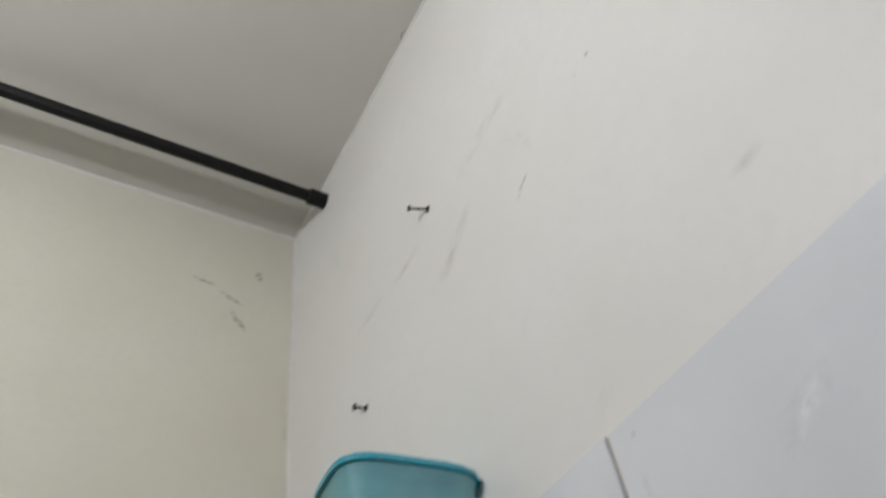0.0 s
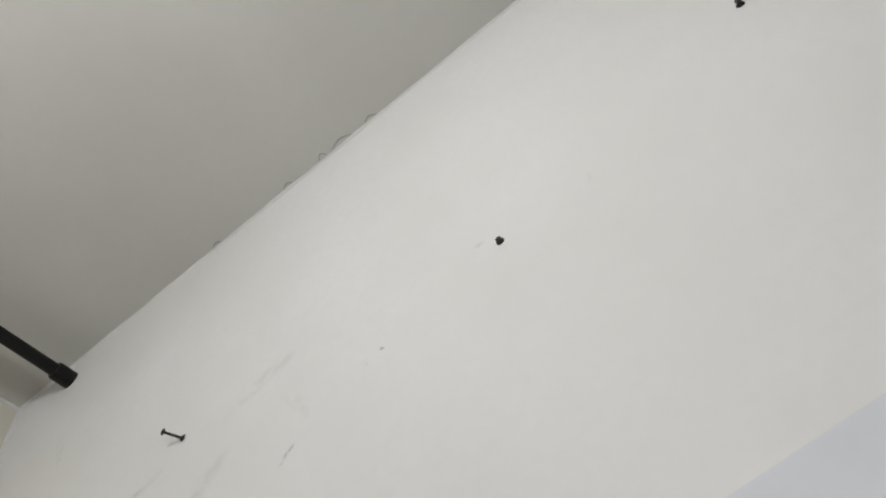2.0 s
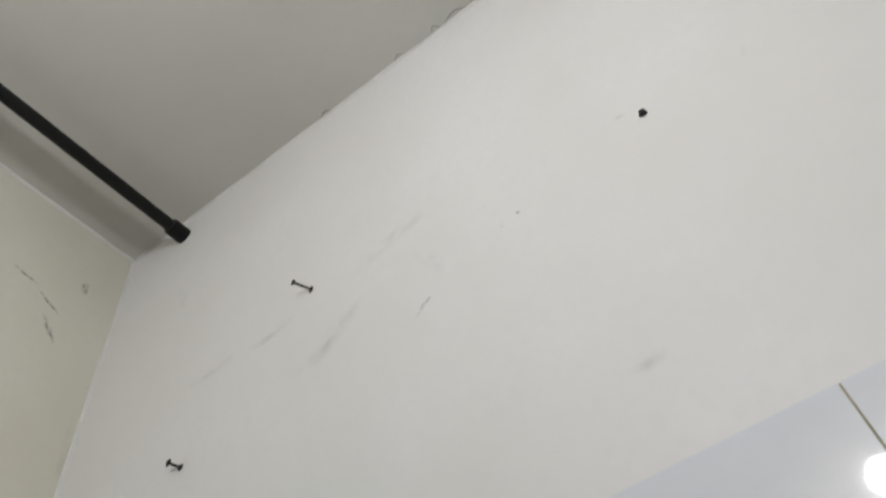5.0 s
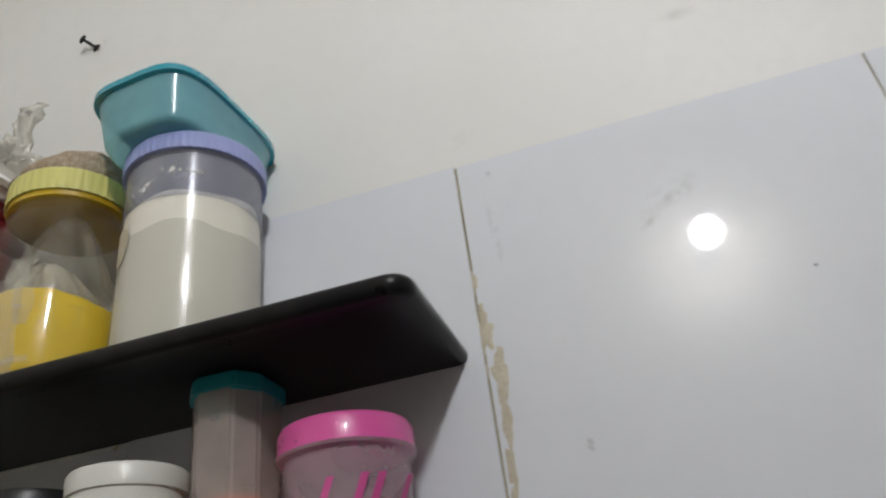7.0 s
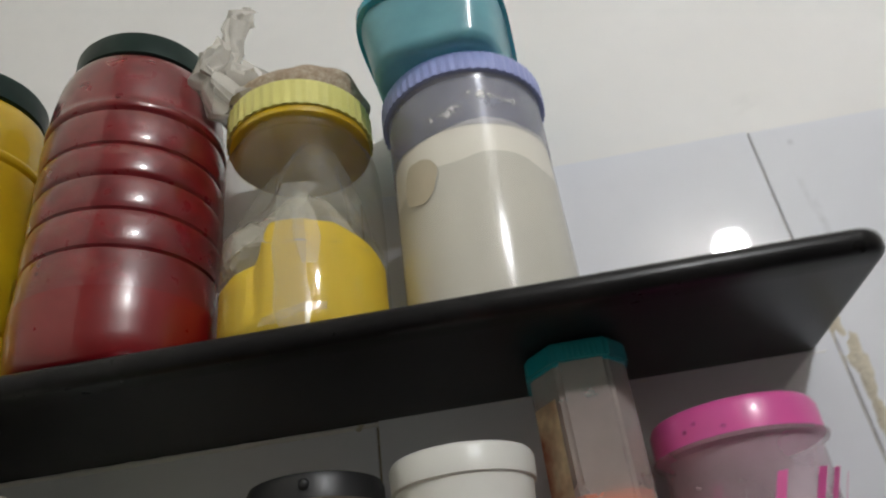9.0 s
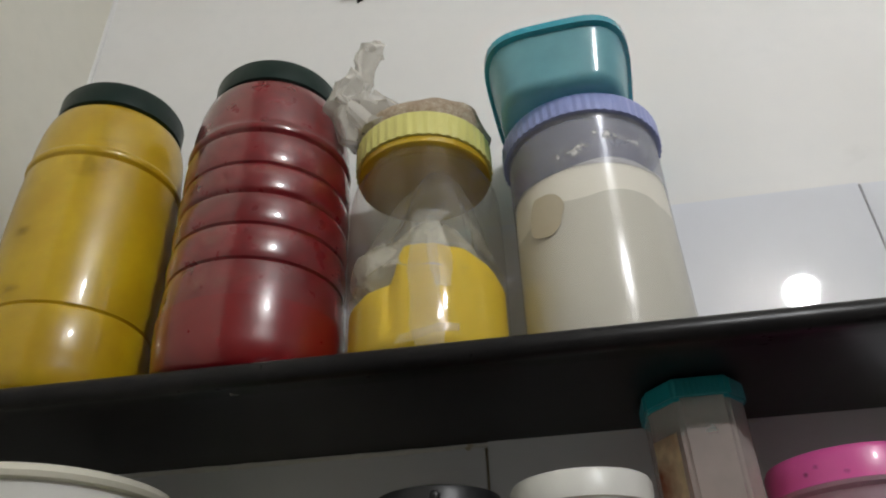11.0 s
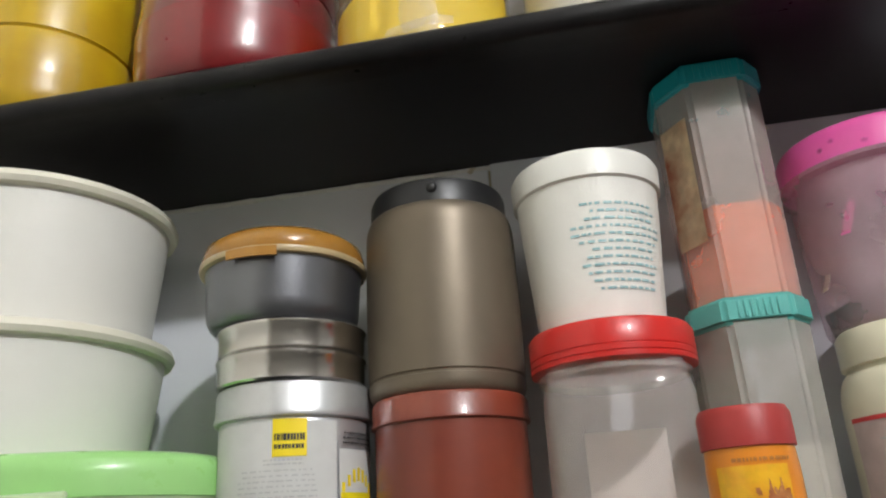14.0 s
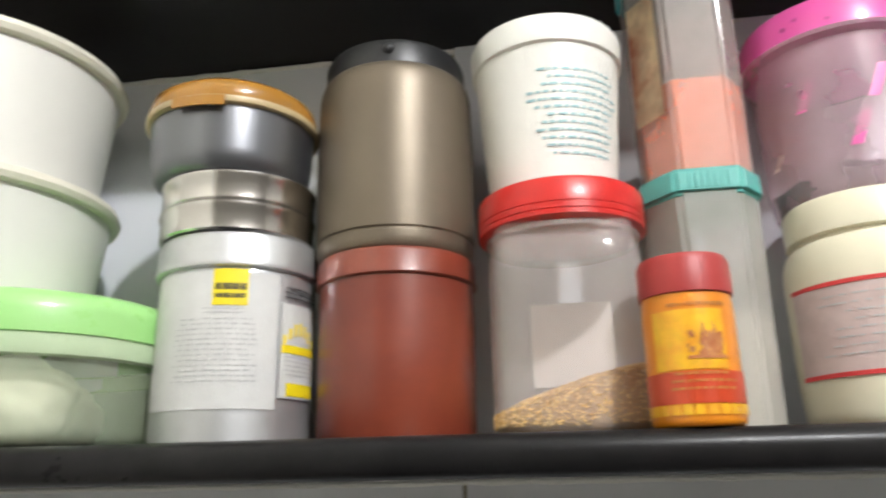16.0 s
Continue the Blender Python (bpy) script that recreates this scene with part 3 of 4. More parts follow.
for ang, z, wa, hz in ((-18, 0.190, 22, 0.006), (14, 0.196, 20, 0.008), (32, 0.207, 9, 0.006), (-4, 0.180, 12, 0.008), (3, 0.120, 34, 0.010), (-8, 0.078, 40, 0.012)):
    stain(red_jar, ang, z, wa, hz, 0.0845, RED_DUST, "pale dust on the plastic")

clear = thing("lidded_jar", -0.4480, -0.0985, SHELF_U, "clear jar holding a bag of yellow powder, pale yellow cap", "jar", "big jars on the top shelf", size=0.947, tall=0.9866)
YELLOW_DIRT = scuff_mat("brown_residue", (0.13, 0.07, 0.012), 0.7, 30.0)
for ang, z, wa, hz in ((-22, 0.100, 15, 0.010), (-6, 0.094, 9, 0.006), (-32, 0.085, 14, 0.010), (26, 0.236, 22, 0.020), (34, 0.262, 14, 0.016), (-10, 0.160, 10, 0.010), (-34, 0.074, 26, 0.005)):
    stain(yellow_jar, ang, z, wa, hz, 0.0795, YELLOW_DIRT, "brown residue inside the plastic")
part("glass", lathe(solid(arc(0.066, 0.0, 0.078, 0.015) + [(0.078, 0.06), (0.0785, 0.12), (0.078, 0.17)] + arc(0.078, 0.17, 0.066, 0.212, 6, -1) + [(0.066, 0.232)]), 64), CLEAR, clear, "clear plastic wall")
part("cap", ribbed_lid(0.0738, 0.231, 0.2613, 44), LEMON_CAP, clear, "pale yellow ribbed cap")
part("thread", lathe(solid([(0.068, 0.222), (0.0705, 0.224), (0.0705, 0.231), (0.068, 0.232)]), 48), YELLOW, clear, "yellow inner rim")
bm = lathe(solid(arc(0.062, 0.002, 0.0750, 0.018) + [(0.0752, 0.03), (0.0752, 0.045), (0.0752, 0.06), (0.0752, 0.074), (0.0715, 0.082), (0.060, 0.086), (0.045, 0.0875), (0.03, 0.088), (0.012, 0.088)]), 96)
for v in bm.verts:
    if v.co.z > 0.02:
        lift = 1 / (1 + math.exp(-(v.co.x + 0.016 - 0.25 * (v.co.y + 0.07)) / 0.003))
        up = (v.co.z - 0.02) / 0.068
        v.co.z += up * (0.040 * lift - 0.014 - 0.10 * max(0.0, v.co.x - 0.02) ** 1.2 * 4 + 0.003 * noise.noise(v.co * 45))
        crease = 1 - 0.09 * math.exp(-((v.co.x + 0.022) / 0.005) ** 2)
        v.co.y *= crease
part("powder", bm, YELLOW_BRIGHT, clear, "bright yellow powder in two lobes")


def bag_sheet(rim_z, apex, pleats, depth, seed, turn=0.0):
    """A thin pleated bag rising from the jar wall to a gathered peak."""
    bm = bmesh.new()
    n, steps, rings = 96, 12, []
    for j in range(steps + 1):
        u = j / steps
        ring = []
        for k in range(n):
            a = 2 * math.pi * k / n
            r = 0.0757 * (1 - u) ** 0.75 + 0.007 * u
            fold = abs((a * pleats / (2 * math.pi) + turn * u + 0.35 * noise.noise(Vector((math.cos(a) * 2, math.sin(a) * 2, seed)))) % 1 - 0.5) * 2
            r *= 1 - depth * fold * min(1, u * 3) * (1 - 0.4 * u)
            z = rim_z + (apex[2] - rim_z) * u + 0.010 * (1 - u) * noise.noise(Vector((math.cos(a) * 1.4, math.sin(a) * 1.4, seed + 5)))
            ring.append(bm.verts.new((apex[0] * u + r * math.cos(a), apex[1] * u + r * math.sin(a), z)))
        rings.append(ring)
    for p, q in zip(rings, rings[1:]):
        for k in range(n):
            bm.faces.new((p[k], p[(k + 1) % n], q[(k + 1) % n], q[k]))
    crumple(bm, 0.0016, 90, seed)
    for v in bm.verts:
        d = math.hypot(v.co.x, v.co.y)
        if d > 0.0765:
            v.co.x *= 0.0765 / d
            v.co.y *= 0.0765 / d
    return bm


part("bag", bag_sheet(0.082, (0.012, -0.030, 0.152), 9, 0.20, 3), BAG, clear, "thin crumpled see-through bag", 14)
part("bag", bag_sheet(0.105, (0.018, -0.012, 0.226), 7, 0.34, 8, 0.8), BAG_THIN, clear, "loose gathered bag end", 14)
bm = bmesh.new()
bmesh.ops.create_icosphere(bm, subdivisions=4, radius=1)
for v in bm.verts:
    v.co = Vector((v.co.x * 0.034 - 0.034, v.co.y * 0.040 - 0.022, v.co.z * 0.030 + 0.098))
crumple(bm, 0.007, 42, 6)
crumple(bm, 0.002, 120, 2)
for v in bm.verts:
    d = math.hypot(v.co.x, v.co.y)
    if d > 0.0755:
        v.co.x *= 0.0755 / d
        v.co.y *= 0.0755 / d
part("bag", bm, BAG, clear, "second half-empty bag", 16)
# Whitish haze on the folds paints the glare they catch.
BAG_FOLD = clear_mat("bag_fold_glare", (0.99, 0.985, 0.96), (0.94, 0.92, 0.85), 0.20, gloss_rough=0.08, spread=0.3)


def bag_fold_glare(points, seed):
    """A flattened fold of the bag lying on the jar wall, its glare painted milky: rows of angle, height and half width
    in degrees.
    """
    bm = bmesh.new()
    rows = []
    for k, (a, z, w) in enumerate(points):
        row = []
        for i in range(7):
            th = radians(a + w * (i / 3 - 1))
            r = 0.0764 - 0.0016 * abs(noise.noise(Vector((i * 0.9, k * 0.8, seed))))
            row.append(bm.verts.new((r * math.sin(th), -r * math.cos(th), z)))
        rows.append(row)
    for p, q in zip(rows, rows[1:]):
        for i in range(6):
            bm.faces.new((p[i], p[i + 1], q[i + 1], q[i]))
    return part("bag_fold_glare", bm, BAG_FOLD, clear, "fold of the bag against the plastic, milky to paint its glare", 12)


bag_fold_glare([(10, 0.006, 9), (9, 0.024, 12), (8, 0.050, 10), (7, 0.078, 11), (8, 0.104, 9), (10, 0.126, 10), (16, 0.139, 12)], 1)
bag_fold_glare([(-8, 0.010, 5), (2, 0.017, 12), (16, 0.020, 14), (24, 0.026, 6)], 4)
bag_fold_glare([(20, 0.060, 5), (19, 0.086, 9), (17, 0.110, 7), (13, 0.132, 3)], 7)

pouch = thing("knotted_bag", -0.451, -0.0945, SHELF_U + 0.2580, "knotted plastic bag of brown grain lying on the jar", "bag", size=1.12)
bm = bmesh.new()
bmesh.ops.create_uvsphere(bm, u_segments=36, v_segments=18, radius=1)
for v in bm.verts:
    v.co = Vector((v.co.x * 0.064, v.co.y * 0.055, max(v.co.z, -0.55) * 0.030 + 0.0165))
crumple(bm, 0.006, 38, 5)
for v in bm.verts:
    v.co.z = max(v.co.z, 0.0)
part("grain", bm, GRAIN, pouch, "brown grain seen through the bag", 60)
bm = tube([(-0.03, -0.02, 0.022), (-0.052, -0.03, 0.034), (-0.062, -0.034, 0.046), (-0.06, -0.036, 0.058), (-0.050, -0.038, 0.078), (-0.042, -0.04, 0.104), (-0.030, -0.04, 0.126)],
          [0.027, 0.029, 0.024, 0.018, 0.009, 0.010, 0.003], 28)
bmesh.ops.subdivide_edges(bm, edges=bm.edges[:], cuts=2, use_grid_fill=True)
crumple(bm, 0.011, 60, 9)
crumple(bm, 0.006, 130, 2)
part("knot", bm, BAG_TOP, pouch, "crumpled translucent bag end", 20)

flour = thing("flour_jar", -0.2880, -0.0870, SHELF_U, "frosted cylinder jar of flour with a lilac ribbed cap", "jar", "big jars on the top shelf", size=0.962, tall=1.072)
part("wall", lathe(solid(arc(0.072, 0.0, 0.077, 0.006) + [(0.0765, 0.1), (0.0765, 0.210), (0.0785, 0.2150)]), 72), FROSTED, flour, "frosted lilac plastic")
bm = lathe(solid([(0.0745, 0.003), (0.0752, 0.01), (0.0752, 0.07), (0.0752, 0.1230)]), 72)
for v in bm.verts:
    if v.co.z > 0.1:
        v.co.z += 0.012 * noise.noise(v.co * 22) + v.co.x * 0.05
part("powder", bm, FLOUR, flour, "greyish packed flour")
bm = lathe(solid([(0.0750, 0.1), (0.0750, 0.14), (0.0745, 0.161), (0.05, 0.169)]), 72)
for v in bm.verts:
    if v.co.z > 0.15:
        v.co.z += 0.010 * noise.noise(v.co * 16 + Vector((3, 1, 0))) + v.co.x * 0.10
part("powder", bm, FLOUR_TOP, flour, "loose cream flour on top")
part("upper_wall", lathe(solid([(0.0768, 0.160), (0.0769, 0.163), (0.0769, 0.2085), (0.0768, 0.2095)]), 72), LILAC_HAZE, flour, "lilac tinted clear band")
RESIDUE = scuff_mat("white_residue", (0.86, 0.84, 0.80), 0.9, 150.0)
for ang, z, wa, hz in ((-8, 0.176, 11, 0.010), (14, 0.190, 16, 0.008), (-22, 0.172, 7, 0.007), (34, 0.186, 9, 0.006)):
    stain(flour, ang, z, wa, hz, 0.0771, RESIDUE, "specks of clinging flour")
stain(flour, -38, 0.122, 15, 0.022, 0.0766, FLOUR_STAIN, "tan clinging patch")
part("cap", ribbed_lid(0.0824, 0.2150, 0.2362, 60, 0.001), LILAC_CAP, flour, "lilac ribbed cap")

teal = thing("food_box", -0.2980, -0.0935, SHELF_U + 0.2534, "translucent teal lidded food box set on a jar cap", "food box", rz=-5, size=1.05, tall=0.87)
part("body", lathe(solid(arc(0.053, 0.0, 0.061, 0.012) + [(0.0655, 0.046), (0.0685, 0.069)]), 72, 4.0, 0.98, 1.38), TEAL, teal, "translucent teal plastic")
part("lid", lathe(solid([(0.069, 0.066), (0.072, 0.067), (0.072, 0.076), (0.070, 0.079), (0.064, 0.079), (0.062, 0.077), (0.03, 0.077)]), 72, 4.0, 0.98, 1.38), TEAL_BOX_LID, teal, "darker teal lid")

# ---------------------------------------------------------------- lower shelf
greenbox = thing("round_box", -0.743, -0.112, SHELF_L, "pale green see-through box of dough balls, bright green lid", "food box")
part("body", lathe([(0, 0.0)] + arc(0.128, 0.0, 0.139, 0.010) + [(0.142, 0.050), (0.1425, 0.053)], 96, 2.4, 1.0, 0.745), GREEN_BOX, greenbox, "pale green translucent plastic")
part("rim", lathe([(0.1425, 0.0515), (0.1475, 0.0525), (0.1485, 0.056), (0.1485, 0.0645), (0.143, 0.0655)], 96, 2.4, 1.0, 0.745), GREEN_LIP, greenbox, "milky pale green rim flange")
part("lid", lathe([(0.1465, 0.064), (0.1500, 0.065), (0.1500, 0.079), (0.1485, 0.086), (0.1445, 0.0902), (0.139, 0.0920), (0.134, 0.0912), (0.131, 0.0895), (0.129, 0.0864), (0.10, 0.0864), (0, 0.0864)], 96, 2.4, 1.0, 0.745), GREEN_LID, greenbox, "bright green lid")
part("clip", box(0.042, 0.100, -0.1105, -0.1055, 0.0525, 0.0675, 0.0018), GREEN_LIP, greenbox, "milky green clip tab")


def dough_ball(x, y, z, r, seed):
    t = thing("dough_ball", x, y, z, "lumpy white dough ball lying in a see-through box", "dough", "dough balls in the box")
    bm = bmesh.new()
    bmesh.ops.create_icosphere(bm, subdivisions=4, radius=r)
    for v in bm.verts:
        a = math.atan2(v.co.z, v.co.x)
        d = math.hypot(v.co.x, v.co.z) / r
        swirl = abs(((a * 5 / (2 * math.pi) + d * 0.9 + seed * 0.3) % 1) - 0.5) * 2
        v.co += v.co.normalized() * (0.004 * noise.noise(v.co * 45 + Vector((seed, 0, 0))) + 0.0015 * noise.noise(v.co * 120 + Vector((0, seed, 0))) - 0.0034 * swirl ** 3)
        v.co.z = max(v.co.z * 0.92, -r * 0.80)
    part("lump", bm, DOUGH, t, smooth=60)


dough_ball(-0.669, -0.160, SHELF_L + 0.0275, 0.033, 1)
dough_ball(-0.745, -0.158, SHELF_L + 0.0275, 0.033, 4)
dough_ball(-0.815, -0.130, SHELF_L + 0.0251, 0.030, 7)
dough_ball(-0.70, -0.075, SHELF_L + 0.0251, 0.030, 9)


def tub(x, y, z, h, label):
    t = thing("white_tub", x, y, z, label, "tub", "stacked white tubs")
    part("body", lathe(solid(arc(0.087, 0.0, 0.091, 0.006) + [(0.0995, h - 0.012), (0.1, h - 0.008)]), 80), WHITE_TUB, t)
    part("lid", lathe(solid([(0.1005, h - 0.012), (0.1050, h - 0.011), (0.1068, h - 0.007), (0.105, h - 0.002), (0.1, h), (0.094, h - 0.002), (0.05, h - 0.002)]), 80), CREAM_LIP, t, "rolled cream lid rim")
    return t


low_tub = tub(-0.766, -0.1210, SHELF_L + 0.0866, 0.0952, "tapered white plastic tub with cream lid on a green box")
tub(-0.777, -0.1117, SHELF_L + 0.0866 + 0.0954, 0.1128, "topmost tapered white plastic tub with a rolled cream lid")

for ang, z in ((22, 0.066), (27, 0.067), (5, 0.060)):
    stain(low_tub, ang, z, 1.3, 0.0018, 0.0966, DIRT_DARK, "small brown speck")

tin = thing("round_tin", -0.5530, -0.1060, SHELF_L, "silver round tin with a torn printed paper label", "tin", size=0.943, tall=0.94)
part("body", lathe(solid([(0.053, 0.0), (0.055, 0.002), (0.055, 0.02), (0.0552, 0.116), (0.0545, 0.118)]), 72), TIN, tin)
part("lid", lathe(solid([(0.0565, 0.116), (0.0585, 0.117), (0.059, 0.1195), (0.058, 0.122), (0.058, 0.137), (0.0565, 0.1405), (0.05, 0.141)]), 72), TIN, tin, "plain silver slip lid")
label_a = part("paper_label", wrapped(-50, 52, 0.022, 0.113, 0.0552, off=0.0004), PAPER, tin, "creased white printed label")
part("logo_square", wrapped(6.5, 30, 0.0895, 0.1145, 0.0552, off=0.0009), LABEL_YELLOW, label_a, "yellow square")
part("logo_bar", word_bars(random.Random(3), 8, 28.5, 0.0985, 0.1045, 1, 0.0552, off=0.0014, fill=0.75, short=0.0), INK_BLACK, label_a, "dark bar of lettering")
part("logo_bar", word_bars(random.Random(4), 8, 28.5, 0.0925, 0.0975, 1, 0.0552, off=0.0014, fill=0.6, short=0.0), INK_BLACK, label_a, "dark bar of lettering")
part("small_print", word_bars(random.Random(5), -20, 38, 0.037, 0.081, 13, 0.0552, off=0.0009, fill=0.24), INK, label_a, "grey lines of small print")
part("small_print", word_bars(random.Random(6), -2, 30, 0.0825, 0.088, 2, 0.0552, off=0.0009, fill=0.4), INK, label_a, "grey lines of small print")
label_b = part("paper_label", wrapped(54, 92, 0.03, 0.094, 0.0552, off=0.0011), PAPER, tin, "second white printed label")
sun = bmesh.new()
for k in range(7):
    a = 56 + k * 5
    wrap(sun, a, a + 2.6, 0.066 + 0.007 * math.sin(radians(k * 30)), 0.072 + 0.010 * math.sin(radians(k * 30)), 0.0552, off=0.0016, seg=2)
wrap(sun, 55, 90, 0.060, 0.0655, 0.0552, off=0.0016)
part("sun_print", sun, LABEL_YELLOW, label_b, "yellow rising sun print")
part("print_patch", wrapped(60, 90, 0.0315, 0.040, 0.0552, off=0.0016), LABEL_YELLOW, label_b, "yellow print")
part("small_print", word_bars(random.Random(8), 57, 90, 0.043, 0.058, 5, 0.0552, off=0.0016, fill=0.25), INK, label_b, "black small print")
part("small_print", word_bars(random.Random(9), 57, 90, 0.096, 0.106, 3, 0.0552, off=0.0012, fill=0.4), INK_BLACK, tin, "black small print")

tiers = thing("steel_box", -0.5545, -0.1100, SHELF_L + 0.1328, "two low stacked stainless steel tins", "tin", size=0.95, tall=0.86)
for k in range(2):
    z = k * 0.0245
    part("tier", lathe(solid([(0.0535, z + 0.0005), (0.055, z + 0.002), (0.055, z + 0.018), (0.0562, z + 0.0195), (0.0562, z + 0.0225), (0.0545, z + 0.0244)]), 72), STEEL, tiers)

bowl = thing("lidded_bowl", -0.5605, -0.1140, SHELF_L + 0.1328 + 0.0422, "dark steel bowl with an amber plastic lid", "bowl", size=0.92, tall=0.98)
part("bowl", lathe(solid([(0.050, 0.0)] + arc(0.052, 0.0, 0.0598, 0.014) + [(0.0622, 0.045)]), 72), DARK_STEEL, bowl, "dark worn steel")
part("lip", lathe(solid([(0.0625, 0.0435), (0.066, 0.044), (0.0668, 0.046), (0.0665, 0.0482), (0.062, 0.049)]), 72), BOWL_LIP, bowl, "pale amber lid lip")
part("lid", lathe(solid([(0.064, 0.0475), (0.0655, 0.052), (0.063, 0.061), (0.056, 0.066), (0.04, 0.067)]), 72), AMBER, bowl, "amber plastic lid")
part("tab", wrapped(-16, 18, 0.040, 0.047, 0.0665, off=0.0, thick=0.0018), AMBER, bowl, "small amber tab")

canister = thing("brown_canister", -0.4430, -0.0978, SHELF_L, "red-brown plastic canister with a matching lid", "canister", size=0.955, tall=0.909)
part("body", lathe(solid([(0.052, 0.0), (0.054, 0.003), (0.0545, 0.06), (0.0545, 0.112)]), 72), BROWN, canister)
part("lid", lathe(solid([(0.0555, 0.1105), (0.0572, 0.1115), (0.0572, 0.1135), (0.0565, 0.115), (0.0565, 0.127), (0.0545, 0.130), (0.05, 0.1303)]), 72), BROWN, canister)

flask = thing("bronze_jar", -0.4450, -0.0910, SHELF_L + 0.1186, "bronze coloured round jar with a black cap", "jar", size=0.958, tall=0.965)
part("body", lathe(solid(arc(0.052, 0.0, 0.058, 0.008) + [(0.058, 0.0125), (0.0568, 0.013), (0.0568, 0.0145), (0.0582, 0.0155), (0.0588, 0.07), (0.0582, 0.124)] + arc(0.0582, 0.124, 0.0525, 0.1405, 6, -1)), 72), BRONZE, flask)
part("cap", lathe(solid([(0.0525, 0.1392), (0.0538, 0.1397), (0.0538, 0.154), (0.0520, 0.1585), (0.046, 0.1607), (0.02, 0.161)]), 64), BLACK_PLASTIC, flask, "black plastic cap")
part("stud", lathe([(0, 0)] + arc(0.0042, 0, 0.0, 0.003, 5, -1), 16), BLACK_PLASTIC, flask, "small black stud").matrix_basis = pose(0.006, -0.0534, 0.150, 90)

pet = thing("square_jar", -0.3300, -0.1120, SHELF_L, "clear squarish jar a third full of golden seeds, red cap", "jar", size=0.935, tall=0.9)
part("wall", lathe([(0, 0)] + arc(0.043, 0.0, 0.0500, 0.010) + [(0.0505, 0.05), (0.0505, 0.110)] + arc(0.0505, 0.110, 0.046, 0.131, 5, -1) + [(0.047, 0.133), (0.047, 0.146)], 72, 4.0), PET_CLEAR, pet, "clear plastic wall")
part("cap", lathe(solid([(0.0555, 0.1398), (0.0575, 0.1403), (0.0575, 0.1430), (0.0569, 0.1435), (0.0569, 0.1440), (0.0575, 0.1445), (0.0575, 0.1480), (0.0570, 0.1484), (0.0570, 0.1490), (0.0575, 0.1494), (0.0575, 0.1640), (0.0555, 0.167), (0.048, 0.1675)]), 72), RED_CAP, pet, "bright red screw cap")
part("neck_ring", lathe(solid([(0.047, 0.132), (0.053, 0.134), (0.053, 0.1375), (0.047, 0.1385)]), 56), PET_CLEAR, pet, "clear neck ring")
# Heap core carries the shaded seed colour; brighter loose seeds lie over it.
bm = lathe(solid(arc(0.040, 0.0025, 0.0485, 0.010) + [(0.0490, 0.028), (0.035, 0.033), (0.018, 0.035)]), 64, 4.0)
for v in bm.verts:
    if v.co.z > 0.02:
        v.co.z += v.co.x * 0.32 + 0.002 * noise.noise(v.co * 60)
seeds = part("seed_heap", bm, SEED_SHADED, pet, "golden brown seeds")
rng = random.Random(3)
bm = bmesh.new()
for k in range(1900):
    a, u = rng.uniform(0, 2 * math.pi), rng.random()
    c, s = math.cos(a), math.sin(a)
    q = (c ** 4 + s ** 4) ** -0.25
    if k % 3:
        rr, zz = 0.0496 * q, rng.uniform(0.006, 0.029) + 0.32 * 0.047 * q * c
        zz = rng.uniform(0.006, max(0.008, 0.029 + 0.32 * 0.047 * q * c))
    else:
        rr = 0.048 * q * math.sqrt(u)
        zz = 0.0355 - 0.006 * u + 0.32 * rr * c
    d = Vector((rng.gauss(0, 1), rng.gauss(0, 1), rng.gauss(0, 0.6))).normalized() * 0.0022
    side = d.orthogonal().normalized() * 0.0009
    up = d.cross(side).normalized() * 0.0007
    p = Vector((rr * c, rr * s, zz))
    vs = [bm.verts.new(p + w) for w in (d, side, up, -side, -up, -d)]
    for i, j in ((1, 2), (2, 3), (3, 4), (4, 1)):
        bm.faces.new((vs[0], vs[i], vs[j]))
        bm.faces.new((vs[5], vs[j], vs[i]))
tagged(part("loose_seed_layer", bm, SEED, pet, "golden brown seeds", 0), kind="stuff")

part("paper_label", box(-0.026, 0.034, 0.0478, 0.0484, 0.040, 0.104), PAPER_WHITE, pet, "plain white label on the far side")

cup = thing("white_tub", -0.3328, -0.0965, SHELF_L + 0.1510, "tapered white tub with faded teal handwriting on it", "tub", size=0.937, tall=0.99)
part("body", lathe(solid(arc(0.043, 0.0, 0.046, 0.004) + [(0.0545, 0.104)]), 72), WHITE_TUB, cup)
part("lid", lathe(solid([(0.0548, 0.1025), (0.0568, 0.1035), (0.0578, 0.120), (0.056, 0.1235), (0.05, 0.1245)]), 72), WHITE_TUB, cup, "white snap lid")
part("handwriting", word_bars(random.Random(12), -17, 66, 0.020, 0.084, 12, 0.0476, 0.0529, off=0.0003, fill=0.3, short=0.5), TEAL_INK, cup, "faded teal writing")

spice = thing("spice_bottle", -0.2690, -0.1815, SHELF_L, "small yellow and orange labelled bottle with a dull red cap", "bottle", size=KL)
part("body", lathe(solid(arc(0.022, 0.0, 0.0255, 0.004) + [(0.0258, 0.06), (0.025, 0.073), (0.022, 0.076)]), 56), SPICE_YELLOW, spice, "yellow printed sleeve")
part("cap", lathe(solid([(0.0245, 0.073), (0.0265, 0.0735), (0.0265, 0.092), (0.0245, 0.096), (0.018, 0.0965)]), 48), DULL_RED, spice, "dull red cap")
lab = part("print_band", wrapped(-88, 88, 0.012, 0.029, 0.0258, off=0.0003, seg=24), SPICE_RED, spice, "orange red band")
